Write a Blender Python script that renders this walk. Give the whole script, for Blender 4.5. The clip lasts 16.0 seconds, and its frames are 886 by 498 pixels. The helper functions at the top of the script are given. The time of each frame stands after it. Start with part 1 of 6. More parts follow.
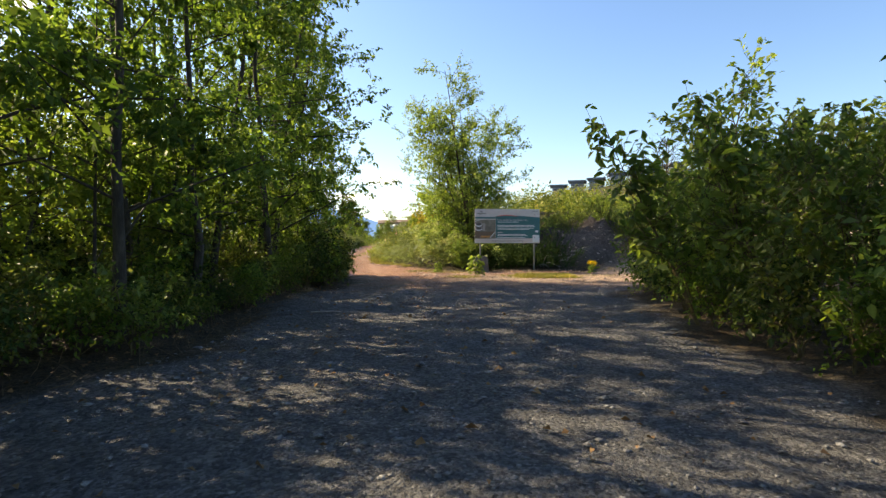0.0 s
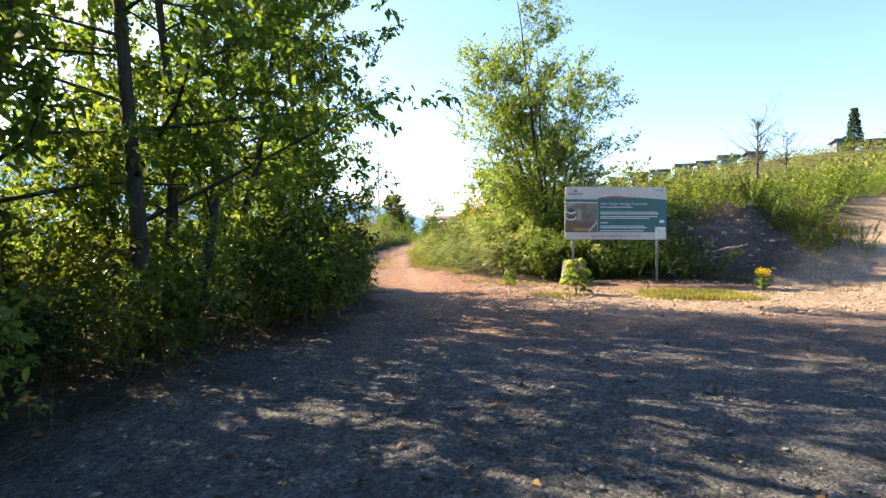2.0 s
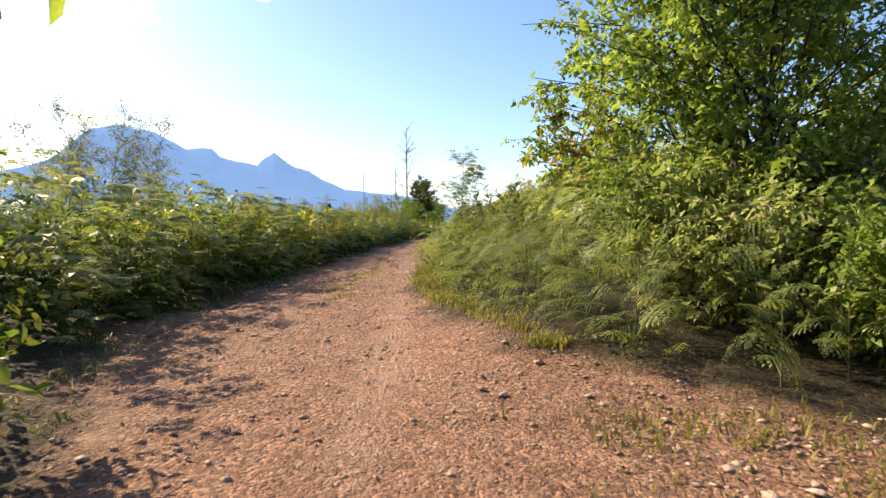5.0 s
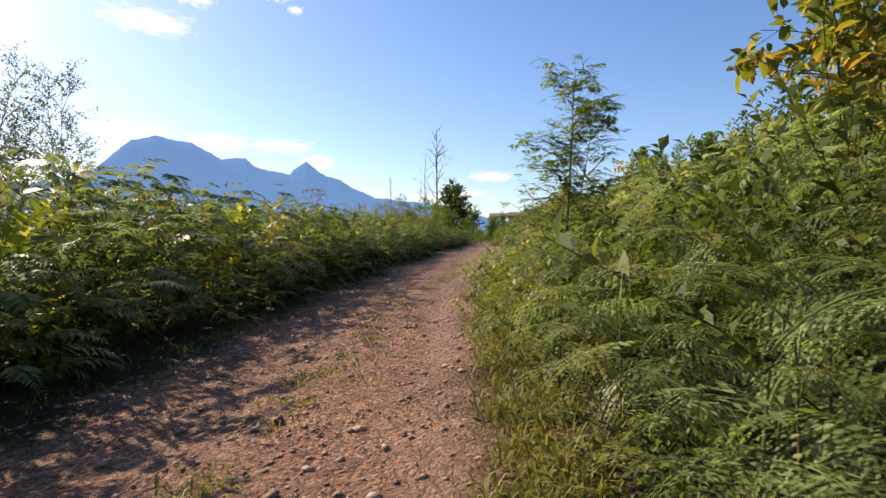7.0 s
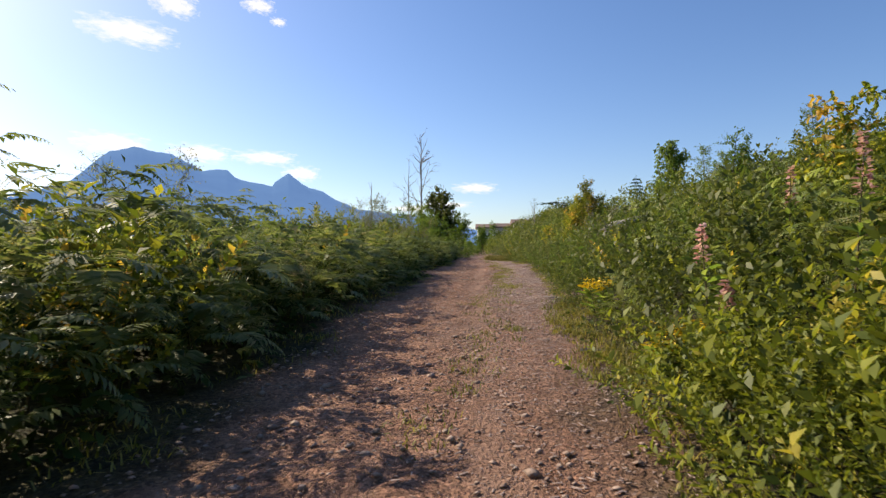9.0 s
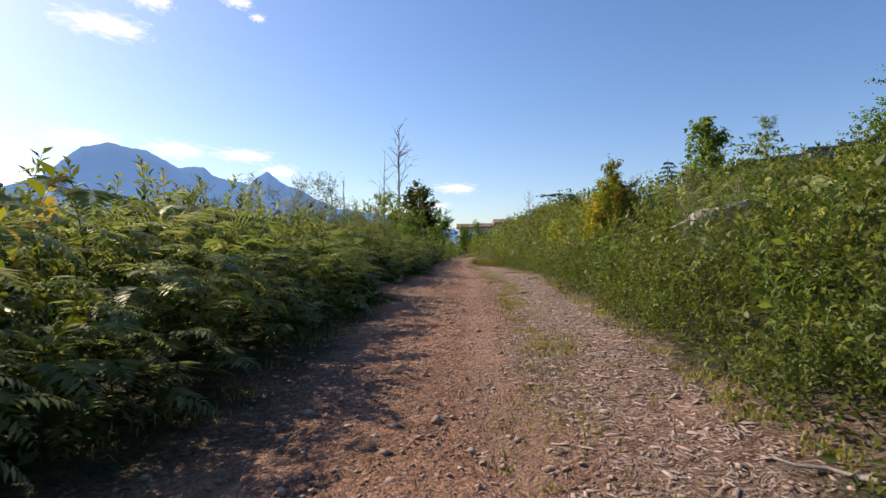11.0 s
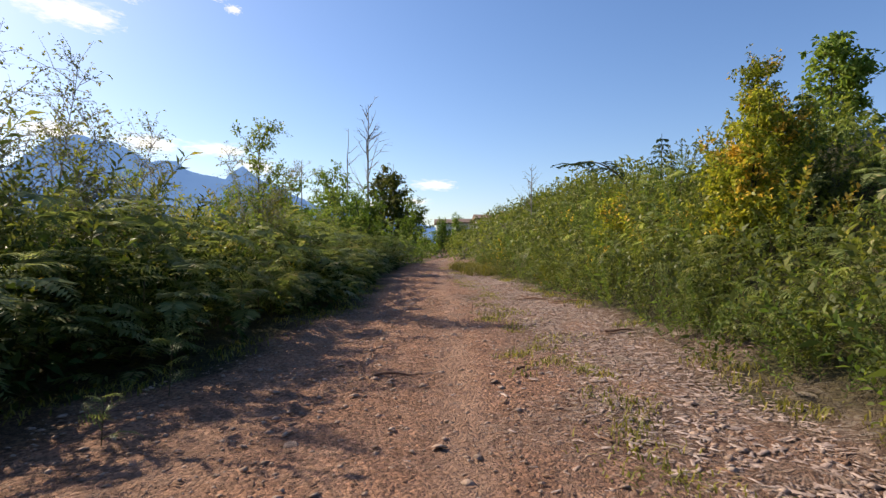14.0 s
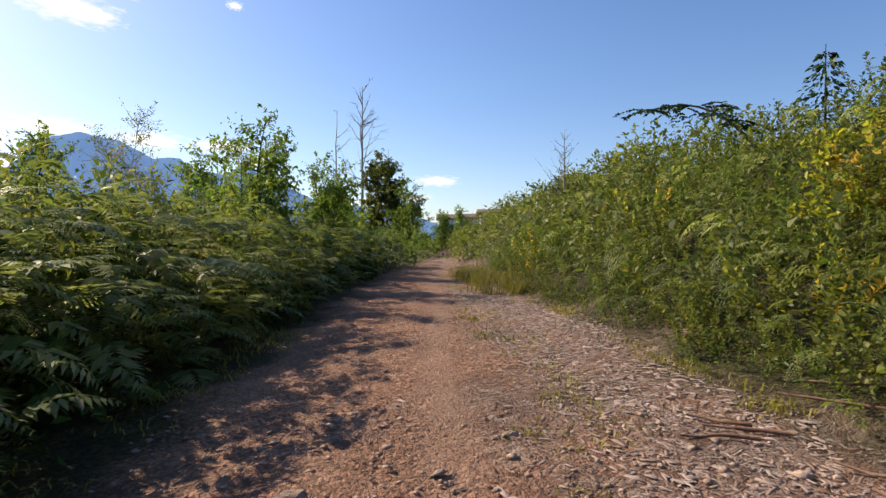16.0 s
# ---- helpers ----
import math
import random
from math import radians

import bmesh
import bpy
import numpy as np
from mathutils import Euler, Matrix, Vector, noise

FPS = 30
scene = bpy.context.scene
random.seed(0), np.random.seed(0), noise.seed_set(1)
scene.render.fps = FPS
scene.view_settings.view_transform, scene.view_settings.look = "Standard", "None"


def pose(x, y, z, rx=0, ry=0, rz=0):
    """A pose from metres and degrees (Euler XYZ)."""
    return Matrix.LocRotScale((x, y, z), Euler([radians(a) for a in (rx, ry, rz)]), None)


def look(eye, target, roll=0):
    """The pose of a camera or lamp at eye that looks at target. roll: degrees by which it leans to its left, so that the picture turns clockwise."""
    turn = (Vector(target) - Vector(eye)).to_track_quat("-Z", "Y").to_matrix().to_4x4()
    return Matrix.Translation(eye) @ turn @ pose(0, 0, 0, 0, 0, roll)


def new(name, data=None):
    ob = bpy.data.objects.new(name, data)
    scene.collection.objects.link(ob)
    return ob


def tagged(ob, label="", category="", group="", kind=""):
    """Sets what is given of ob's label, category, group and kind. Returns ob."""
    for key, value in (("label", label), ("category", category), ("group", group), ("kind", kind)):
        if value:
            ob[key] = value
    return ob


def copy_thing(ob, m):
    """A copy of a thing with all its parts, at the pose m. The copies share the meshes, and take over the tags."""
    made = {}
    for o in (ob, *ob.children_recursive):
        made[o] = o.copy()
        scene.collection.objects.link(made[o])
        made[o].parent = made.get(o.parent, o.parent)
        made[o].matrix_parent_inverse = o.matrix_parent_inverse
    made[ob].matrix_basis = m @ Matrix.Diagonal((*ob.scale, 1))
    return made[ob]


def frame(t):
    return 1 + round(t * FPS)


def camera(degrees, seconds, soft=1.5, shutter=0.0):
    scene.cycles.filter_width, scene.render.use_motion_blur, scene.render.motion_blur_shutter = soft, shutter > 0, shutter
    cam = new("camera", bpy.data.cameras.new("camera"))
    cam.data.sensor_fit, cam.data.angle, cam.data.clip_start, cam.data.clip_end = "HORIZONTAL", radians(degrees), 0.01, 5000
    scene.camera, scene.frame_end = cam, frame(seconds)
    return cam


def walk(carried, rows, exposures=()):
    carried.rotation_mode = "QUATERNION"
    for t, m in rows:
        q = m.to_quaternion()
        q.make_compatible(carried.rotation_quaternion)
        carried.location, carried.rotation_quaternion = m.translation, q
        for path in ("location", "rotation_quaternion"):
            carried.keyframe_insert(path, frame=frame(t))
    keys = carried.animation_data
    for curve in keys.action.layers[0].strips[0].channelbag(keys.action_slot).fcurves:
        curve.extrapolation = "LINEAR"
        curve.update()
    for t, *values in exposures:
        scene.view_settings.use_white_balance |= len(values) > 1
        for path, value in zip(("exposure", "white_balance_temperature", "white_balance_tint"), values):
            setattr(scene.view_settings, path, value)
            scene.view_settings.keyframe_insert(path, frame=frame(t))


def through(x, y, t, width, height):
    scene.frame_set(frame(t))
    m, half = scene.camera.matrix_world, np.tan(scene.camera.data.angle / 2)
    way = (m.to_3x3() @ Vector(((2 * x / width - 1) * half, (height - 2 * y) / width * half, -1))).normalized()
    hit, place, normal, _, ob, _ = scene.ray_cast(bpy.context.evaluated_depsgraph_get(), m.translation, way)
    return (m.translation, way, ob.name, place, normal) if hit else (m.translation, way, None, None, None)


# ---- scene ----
cam = camera(77.6, 16.0, soft=1.4, shutter=0.06)
PATH = [
    (0.0, pose(0.000, 0.000, 0.820, 89.60, 0.00, 0.00)),
    (0.5, pose(0.000, 1.380, 0.820, 89.80, 0.00, 1.60)),
    (1.0, pose(-0.083, 2.773, 0.820, 89.60, 0.20, 4.50)),
    (1.5, pose(-0.286, 4.141, 0.820, 89.50, -0.10, 5.40)),
    (2.0, pose(-0.500, 5.510, 0.820, 89.30, -0.10, 4.90)),
    (2.5, pose(-0.619, 6.914, 0.820, 89.40, -0.20, 3.90)),
    (3.0, pose(-0.714, 8.366, 0.820, 89.30, -0.20, 3.10)),
    (3.5, pose(-0.762, 9.817, 0.820, 88.80, 0.00, 4.40)),
    (4.0, pose(-0.857, 11.269, 0.820, 88.30, 0.00, 7.00)),
    (4.5, pose(-1.057, 12.690, 0.820, 88.20, 0.00, 8.02)),
    (5.0, pose(-1.306, 14.104, 0.823, 88.37, 0.00, 8.39)),
    (5.5, pose(-1.592, 15.510, 0.833, 88.53, 0.00, 8.76)),
    (6.0, pose(-1.905, 16.910, 0.858, 88.70, 0.00, 9.13)),
    (6.5, pose(-2.235, 18.307, 0.896, 88.90, 0.00, 9.95)),
    (7.0, pose(-2.580, 19.700, 0.914, 89.20, 0.00, 11.45)),
    (7.5, pose(-2.932, 21.091, 0.943, 89.50, 0.00, 12.65)),
    (8.0, pose(-3.318, 22.473, 0.966, 89.80, 0.10, 11.95)),
    (8.5, pose(-3.648, 23.869, 0.996, 90.20, 0.00, 10.65)),
    (9.0, pose(-3.922, 25.278, 1.025, 90.40, 0.20, 9.75)),
    (9.5, pose(-4.166, 26.692, 1.055, 90.60, 0.20, 10.15)),
    (10.0, pose(-4.380, 28.111, 1.085, 90.54, 0.08, 9.33)),
    (10.5, pose(-4.570, 29.533, 1.115, 90.48, -0.04, 8.51)),
    (11.0, pose(-4.738, 30.959, 1.144, 90.42, -0.16, 7.69)),
    (11.5, pose(-4.888, 32.386, 1.168, 90.36, -0.28, 6.87)),
    (12.0, pose(-5.023, 33.814, 1.188, 90.30, -0.40, 6.05)),
    (12.5, pose(-5.150, 35.244, 1.205, 90.60, -0.40, 5.75)),
    (13.0, pose(-5.255, 36.675, 1.223, 90.20, -0.40, 5.35)),
    (13.5, pose(-5.370, 38.105, 1.240, 90.00, -0.40, 5.45)),
    (14.0, pose(-5.485, 39.536, 1.257, 90.10, -0.40, 5.45)),
    (14.5, pose(-5.611, 40.965, 1.274, 90.10, -0.30, 4.55)),
    (15.0, pose(-5.713, 42.396, 1.291, 89.70, -0.20, 4.65)),
    (15.5, pose(-5.818, 43.828, 1.308, 89.70, -0.20, 5.45)),
    (16.0, pose(-5.948, 45.257, 1.326, 89.70, -0.20, 5.75)),
]
walk(cam, PATH, exposures=[
    (0.0, 1.25, 9000.0, 8.0), (0.5, 1.62, 8800.0, 8.0), (1.0, 1.75, 8500.0, 8.0), (2.0, 1.85, 8200.0, 9.0), (3.0, 1.76, 8400.0, 10.0), (4.2, 1.42, 8500.0, 10.0),
    (6.3, 0.65, 7600.0, 11.0), (7.5, 0.48, 7500.0, 11.0), (9.5, 0.34, 7400.0, 11.0), (12.0, 0.4, 7500.0, 11.0), (16.0, 0.45, 7600.0, 11.0)])

# ---- light ----
SUN_AZ, SUN_EL = 66.0, 34.5          # degrees to the left of +y, and above the horizon
world = bpy.data.worlds.new("world")
scene.world = world
world.use_nodes = True
wn = world.node_tree.nodes
sky = wn.new("ShaderNodeTexSky")
sky.sky_type, sky.sun_disc = "NISHITA", False
sky.sun_elevation, sky.sun_rotation = radians(SUN_EL), radians(-SUN_AZ)
sky.air_density, sky.dust_density, sky.ozone_density = 1.0, 0.7, 2.6
wn["Background"].inputs["Strength"].default_value = 0.118
deep = wn.new("ShaderNodeHueSaturation")
deep.inputs["Saturation"].default_value = 1.16
world.node_tree.links.new(sky.outputs["Color"], deep.inputs["Color"])
tint = wn.new("ShaderNodeMix")
tint.data_type, tint.blend_type = "RGBA", "MULTIPLY"
tint.inputs[0].default_value, tint.inputs[7].default_value = 1.0, (0.95, 1.0, 1.2, 1)
world.node_tree.links.new(deep.outputs["Color"], tint.inputs[6])
world.node_tree.links.new(tint.outputs[2], wn["Background"].inputs["Color"])
sun_data = bpy.data.lights.new("sun", "SUN")
sun_data.energy, sun_data.angle, sun_data.color = 5.0, radians(0.6), (1.0, 0.92, 0.78)
sun = new("sun", sun_data)
sun_way = Vector((-math.sin(radians(SUN_AZ)) * math.cos(radians(SUN_EL)), math.cos(radians(SUN_AZ)) * math.cos(radians(SUN_EL)), math.sin(radians(SUN_EL))))
sun.matrix_world = look((0, 0, 60), Vector((0, 0, 60)) - sun_way)


# ---- materials ----
def nodes(name):
    m = bpy.data.materials.new(name)
    m.use_nodes = True
    t = m.node_tree
    return m, t, t.nodes["Principled BSDF"], t.nodes["Material Output"]


def node(t, kind, **sets):
    n = t.nodes.new(kind)
    for key, value in sets.items():
        n.inputs[key.replace("_", " ")].default_value = value
    return n


def noise_tex(t, scale, detail=4.0, rough=0.6, coord=None):
    n = node(t, "ShaderNodeTexNoise", Scale=scale, Detail=detail, Roughness=rough)
    if coord is not None:
        t.links.new(coord, n.inputs["Vector"])
    return n


def ramp(t, fac, stops):
    r = t.nodes.new("ShaderNodeValToRGB")
    while len(r.color_ramp.elements) < len(stops):
        r.color_ramp.elements.new(0.5)
    for e, (p, c) in zip(r.color_ramp.elements, stops):
        e.position, e.color = p, (*c, 1)
    t.links.new(fac, r.inputs["Fac"])
    return r.outputs["Color"]


def mixed(t, fac, a, b, blend="MIX"):
    m = t.nodes.new("ShaderNodeMix")
    m.data_type, m.blend_type = "RGBA", blend
    for sock, v in ((m.inputs[0], fac), (m.inputs[6], a), (m.inputs[7], b)):
        if hasattr(v, "links"):
            t.links.new(v, sock)
        else:
            sock.default_value = v if isinstance(v, float) else (*v, 1)
    return m.outputs[2]


def bump(t, bsdf, height, strength, distance):
    b = node(t, "ShaderNodeBump", Strength=strength, Distance=distance)
    t.links.new(height, b.inputs["Height"])
    t.links.new(b.outputs["Normal"], bsdf.inputs["Normal"])


def leaf_material(name, dark, mid, light, through=0.45, rough=0.52, patch=None, sheen=0.32):
    """Leaf: varies leaf by leaf and plant by plant, lets light through, has a waxy sheen."""
    m, t, bsdf, out = nodes(name)
    geo = t.nodes.new("ShaderNodeNewGeometry")
    obj = t.nodes.new("ShaderNodeObjectInfo")
    col = ramp(t, geo.outputs["Random Per Island"], [(0.0, dark), (0.55, mid), (1.0, light)])
    big = noise_tex(t, 0.9, 2.0, 0.5, geo.outputs["Position"])
    fine = noise_tex(t, 60.0, 3.0, 0.6, geo.outputs["Position"])
    tone = ramp(t, big.outputs["Fac"], [(0.3, (0.62, 0.66, 0.6)), (0.7, (1.25, 1.2, 1.05))])
    col = mixed(t, 0.8, col, tone, "MULTIPLY")
    col = mixed(t, 0.5, col, ramp(t, fine.outputs["Fac"], [(0.3, (0.7, 0.7, 0.7)), (0.7, (1.15, 1.15, 1.1))]), "MULTIPLY")
    if patch:
        # some leaves are turning
        sel = noise_tex(t, 1.7, 2.0, 0.5, geo.outputs["Position"])
        add = t.nodes.new("ShaderNodeMath")
        add.operation = "MULTIPLY_ADD"
        t.links.new(geo.outputs["Random Per Island"], add.inputs[0])
        add.inputs[1].default_value = 0.25
        t.links.new(sel.outputs["Fac"], add.inputs[2])
        lim = ramp(t, add.outputs[0], [(patch[1], (0, 0, 0)), (patch[1] + 0.06, (1, 1, 1))])
        col = mixed(t, lim, col, patch[0])
    hue = node(t, "ShaderNodeHueSaturation")
    mr = t.nodes.new("ShaderNodeMapRange")
    mr.inputs["To Min"].default_value, mr.inputs["To Max"].default_value = 0.75, 1.25
    t.links.new(obj.outputs["Random"], mr.inputs["Value"])
    t.links.new(mr.outputs["Result"], hue.inputs["Value"])
    t.links.new(col, hue.inputs["Color"])
    col = hue.outputs["Color"]
    t.links.new(col, bsdf.inputs["Base Color"])
    bsdf.inputs["Roughness"].default_value = rough
    bsdf.inputs["Specular IOR Level"].default_value = sheen
    trans = t.nodes.new("ShaderNodeBsdfTranslucent")
    t.links.new(mixed(t, 0.35, col, (1.0, 0.95, 0.25), "SOFT_LIGHT"), trans.inputs["Color"])
    mix = t.nodes.new("ShaderNodeMixShader")
    mix.inputs["Fac"].default_value = through
    t.links.new(bsdf.outputs[0], mix.inputs[1])
    t.links.new(trans.outputs[0], mix.inputs[2])
    t.links.new(mix.outputs[0], out.inputs["Surface"])
    return m


def rough_material(name, stops, scale=8.0, rough=0.85, relief=0.02, stretch=(1, 1, 1), metal=0.0, spec=0.3):
    m, t, bsdf, out = nodes(name)
    tc = t.nodes.new("ShaderNodeTexCoord")
    mp = t.nodes.new("ShaderNodeMapping")
    mp.inputs["Scale"].default_value = stretch
    t.links.new(tc.outputs["Object"], mp.inputs["Vector"])
    a = noise_tex(t, scale, 6.0, 0.65, mp.outputs["Vector"])
    b = noise_tex(t, scale * 7.3, 4.0, 0.6, mp.outputs["Vector"])
    obj = t.nodes.new("ShaderNodeObjectInfo")
    geo = t.nodes.new("ShaderNodeNewGeometry")
    col = ramp(t, a.outputs["Fac"], stops)
    col = mixed(t, 0.55, col, ramp(t, b.outputs["Fac"], [(0.3, (0.6, 0.6, 0.6)), (0.7, (1.25, 1.25, 1.25))]), "MULTIPLY")
    col = mixed(t, 0.45, col, ramp(t, geo.outputs["Random Per Island"], [(0.0, (0.55, 0.55, 0.55)), (1.0, (1.35, 1.3, 1.25))]), "MULTIPLY")
    t.links.new(col, bsdf.inputs["Base Color"])
    bsdf.inputs["Roughness"].default_value, bsdf.inputs["Metallic"].default_value = rough, metal
    bsdf.inputs["Specular IOR Level"].default_value = spec
    bump(t, bsdf, b.outputs["Fac"], 0.8, relief)
    return m


def plain_material(name, colour, rough=0.6, metal=0.0):
    m, t, bsdf, out = nodes(name)
    geo = t.nodes.new("ShaderNodeNewGeometry")
    n = noise_tex(t, 9.0, 6.0, 0.7, geo.outputs["Position"])
    col = mixed(t, 0.5, colour, ramp(t, n.outputs["Fac"], [(0.3, (0.75, 0.75, 0.75)), (0.65, (1.1, 1.1, 1.1))]), "MULTIPLY")
    t.links.new(col, bsdf.inputs["Base Color"])
    bsdf.inputs["Roughness"].default_value, bsdf.inputs["Metallic"].default_value = rough, metal
    return m


def ground_material():
    """One sheet: blue-grey gravel, red-brown trail, tan side road and leaf-strewn soil, by how the surface was laid."""
    m, t, bsdf, out = nodes("ground_soil_and_gravel")
    geo = t.nodes.new("ShaderNodeNewGeometry")
    pos = geo.outputs["Position"]

    def attr(name):
        a = t.nodes.new("ShaderNodeAttribute")
        a.attribute_name = name
        return a.outputs["Fac"]

    big = noise_tex(t, 0.7, 5.0, 0.6, pos).outputs["Fac"]
    mid = noise_tex(t, 6.0, 6.0, 0.7, pos).outputs["Fac"]
    grit = noise_tex(t, 95.0, 3.0, 0.7, pos).outputs["Fac"]
    cell = node(t, "ShaderNodeTexVoronoi", Scale=62.0)
    t.links.new(pos, cell.inputs["Vector"])
    cell2 = node(t, "ShaderNodeTexVoronoi", Scale=24.0)
    t.links.new(pos, cell2.inputs["Vector"])
    stone = ramp(t, cell.outputs["Color"], [(0.12, (0.38, 0.36, 0.35)), (0.5, (0.95, 0.93, 0.92)), (0.88, (1.9, 1.84, 1.78))])
    soil = ramp(t, mid, [(0.3, (0.035, 0.025, 0.016)), (0.55, (0.075, 0.055, 0.032)), (0.75, (0.14, 0.1, 0.055))])
    trail = ramp(t, mid, [(0.25, (0.26, 0.132, 0.086)), (0.5, (0.4, 0.219, 0.148)), (0.75, (0.52, 0.318, 0.228))])
    gravel = ramp(t, mid, [(0.25, (0.08, 0.083, 0.09)), (0.55, (0.145, 0.147, 0.153)), (0.8, (0.27, 0.268, 0.266))])
    sand = ramp(t, mid, [(0.25, (0.36, 0.25, 0.175)), (0.55, (0.5, 0.365, 0.265)), (0.8, (0.62, 0.48, 0.37))])
    dry = ramp(t, mid, [(0.3, (0.035, 0.036, 0.012)), (0.7, (0.1, 0.09, 0.035))])
    col = mixed(t, attr("grassy"), soil, dry)
    col = mixed(t, attr("gravel"), col, gravel)
    col = mixed(t, attr("trail"), col, trail)
    col = mixed(t, attr("sand"), col, sand)
    band = ramp(t, mid, [(0.3, (0.42, 0.24, 0.165)), (0.7, (0.52, 0.325, 0.238))])
    col = mixed(t, attr("rut"), col, band)
    loose = t.nodes.new("ShaderNodeMath")
    loose.operation = "MULTIPLY_ADD"
    t.links.new(attr("rut"), loose.inputs[0])
    loose.inputs[1].default_value, loose.inputs[2].default_value = -0.5, 0.7
    col = mixed(t, loose.outputs[0], col, stone, "MULTIPLY")
    turn = noise_tex(t, 3.0, 2.0, 0.5, pos)
    bent = t.nodes.new("ShaderNodeVectorMath")
    bent.operation = "MULTIPLY_ADD"
    t.links.new(turn.outputs["Color"], bent.inputs[0])
    bent.inputs[1].default_value = (0.6, 0.6, 0.0)
    t.links.new(pos, bent.inputs[2])
    lay = t.nodes.new("ShaderNodeMapping")
    lay.inputs["Scale"].default_value, lay.inputs["Rotation"].default_value = (22.0, 60.0, 20.0), (0, 0, 0.4)
    t.links.new(bent.outputs["Vector"], lay.inputs["Vector"])
    fibre = node(t, "ShaderNodeTexVoronoi", Scale=1.0)
    t.links.new(lay.outputs["Vector"], fibre.inputs["Vector"])
    chip = ramp(t, fibre.outputs["Color"], [(0.1, (0.12, 0.066, 0.048)), (0.4, (0.28, 0.175, 0.13)), (0.7, (0.41, 0.3, 0.24)), (0.9, (0.58, 0.47, 0.4))])
    col = mixed(t, attr("chips"), col, chip)
    col = mixed(t, 0.7, col, ramp(t, big, [(0.3, (0.72, 0.7, 0.68)), (0.7, (1.2, 1.18, 1.15))]), "MULTIPLY")
    col = mixed(t, 0.5, col, ramp(t, grit, [(0.3, (0.6, 0.6, 0.6)), (0.7, (1.3, 1.3, 1.3))]), "MULTIPLY")
    t.links.new(col, bsdf.inputs["Base Color"])
    bsdf.inputs["Roughness"].default_value = 0.92
    bsdf.inputs["Specular IOR Level"].default_value = 0.25
    h = t.nodes.new("ShaderNodeMath")
    h.operation = "MULTIPLY_ADD"
    t.links.new(cell2.outputs["Distance"], h.inputs[0])
    h.inputs[1].default_value = -0.55
    t.links.new(grit, h.inputs[2])
    h2 = t.nodes.new("ShaderNodeMath")
    h2.operation = "MULTIPLY_ADD"
    t.links.new(cell.outputs["Distance"], h2.inputs[0])
    h2.inputs[1].default_value = -0.5
    t.links.new(h.outputs[0], h2.inputs[2])
    h3 = t.nodes.new("ShaderNodeMath")
    h3.operation = "MULTIPLY"
    t.links.new(fibre.outputs["Distance"], h3.inputs[0])
    t.links.new(attr("chips"), h3.inputs[1])
    h4 = t.nodes.new("ShaderNodeMath")
    h4.operation = "SUBTRACT"
    t.links.new(h2.outputs[0], h4.inputs[0])
    t.links.new(h3.outputs[0], h4.inputs[1])
    h5 = t.nodes.new("ShaderNodeMath")
    h5.operation = "MULTIPLY_ADD"
    t.links.new(noise_tex(t, 21.0, 5.0, 0.65, pos).outputs["Fac"], h5.inputs[0])
    h5.inputs[1].default_value = 1.5
    t.links.new(h4.outputs[0], h5.inputs[2])
    bump(t, bsdf, h5.outputs[0], 1.0, 0.05)
    return m


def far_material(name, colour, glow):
    """Distance: a plain backdrop, blue haze of kilometres of air painted as glow."""
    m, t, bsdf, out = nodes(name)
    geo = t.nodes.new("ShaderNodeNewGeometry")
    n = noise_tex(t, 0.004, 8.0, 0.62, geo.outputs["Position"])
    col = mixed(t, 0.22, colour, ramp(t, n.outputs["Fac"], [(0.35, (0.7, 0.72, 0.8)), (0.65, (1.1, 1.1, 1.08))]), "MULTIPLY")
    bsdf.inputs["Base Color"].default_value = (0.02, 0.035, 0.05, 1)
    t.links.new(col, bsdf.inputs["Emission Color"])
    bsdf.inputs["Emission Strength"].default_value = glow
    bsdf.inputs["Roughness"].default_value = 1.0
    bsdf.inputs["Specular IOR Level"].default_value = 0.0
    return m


def cloud_material():
    m, t, bsdf, out = nodes("glowing_cloud_card")
    tc = t.nodes.new("ShaderNodeTexCoord")
    n = noise_tex(t, 2.6, 6.0, 0.6, tc.outputs["Object"])
    ln = t.nodes.new("ShaderNodeVectorMath")
    ln.operation = "LENGTH"
    t.links.new(tc.outputs["Object"], ln.inputs[0])
    sub = t.nodes.new("ShaderNodeMath")
    sub.operation = "SUBTRACT"
    t.links.new(n.outputs["Fac"], sub.inputs[0])
    half = t.nodes.new("ShaderNodeMath")
    half.operation = "MULTIPLY"
    half.inputs[1].default_value = 0.5
    t.links.new(ln.outputs["Value"], half.inputs[0])
    t.links.new(half.outputs[0], sub.inputs[1])
    a = t.nodes.new("ShaderNodeMapRange")
    a.inputs["From Min"].default_value, a.inputs["From Max"].default_value = 0.0, 0.42
    t.links.new(sub.outputs[0], a.inputs["Value"])
    # The cloud's sunlit white is put in as emission on a flat card.
    em = node(t, "ShaderNodeEmission", Strength=1.0)
    em.inputs["Color"].default_value = (0.88, 0.9, 0.93, 1)
    tr = t.nodes.new("ShaderNodeBsdfTransparent")
    mix = t.nodes.new("ShaderNodeMixShader")
    t.links.new(a.outputs["Result"], mix.inputs["Fac"])
    t.links.new(tr.outputs[0], mix.inputs[1])
    t.links.new(em.outputs[0], mix.inputs[2])
    t.links.new(mix.outputs[0], out.inputs["Surface"])
    return m


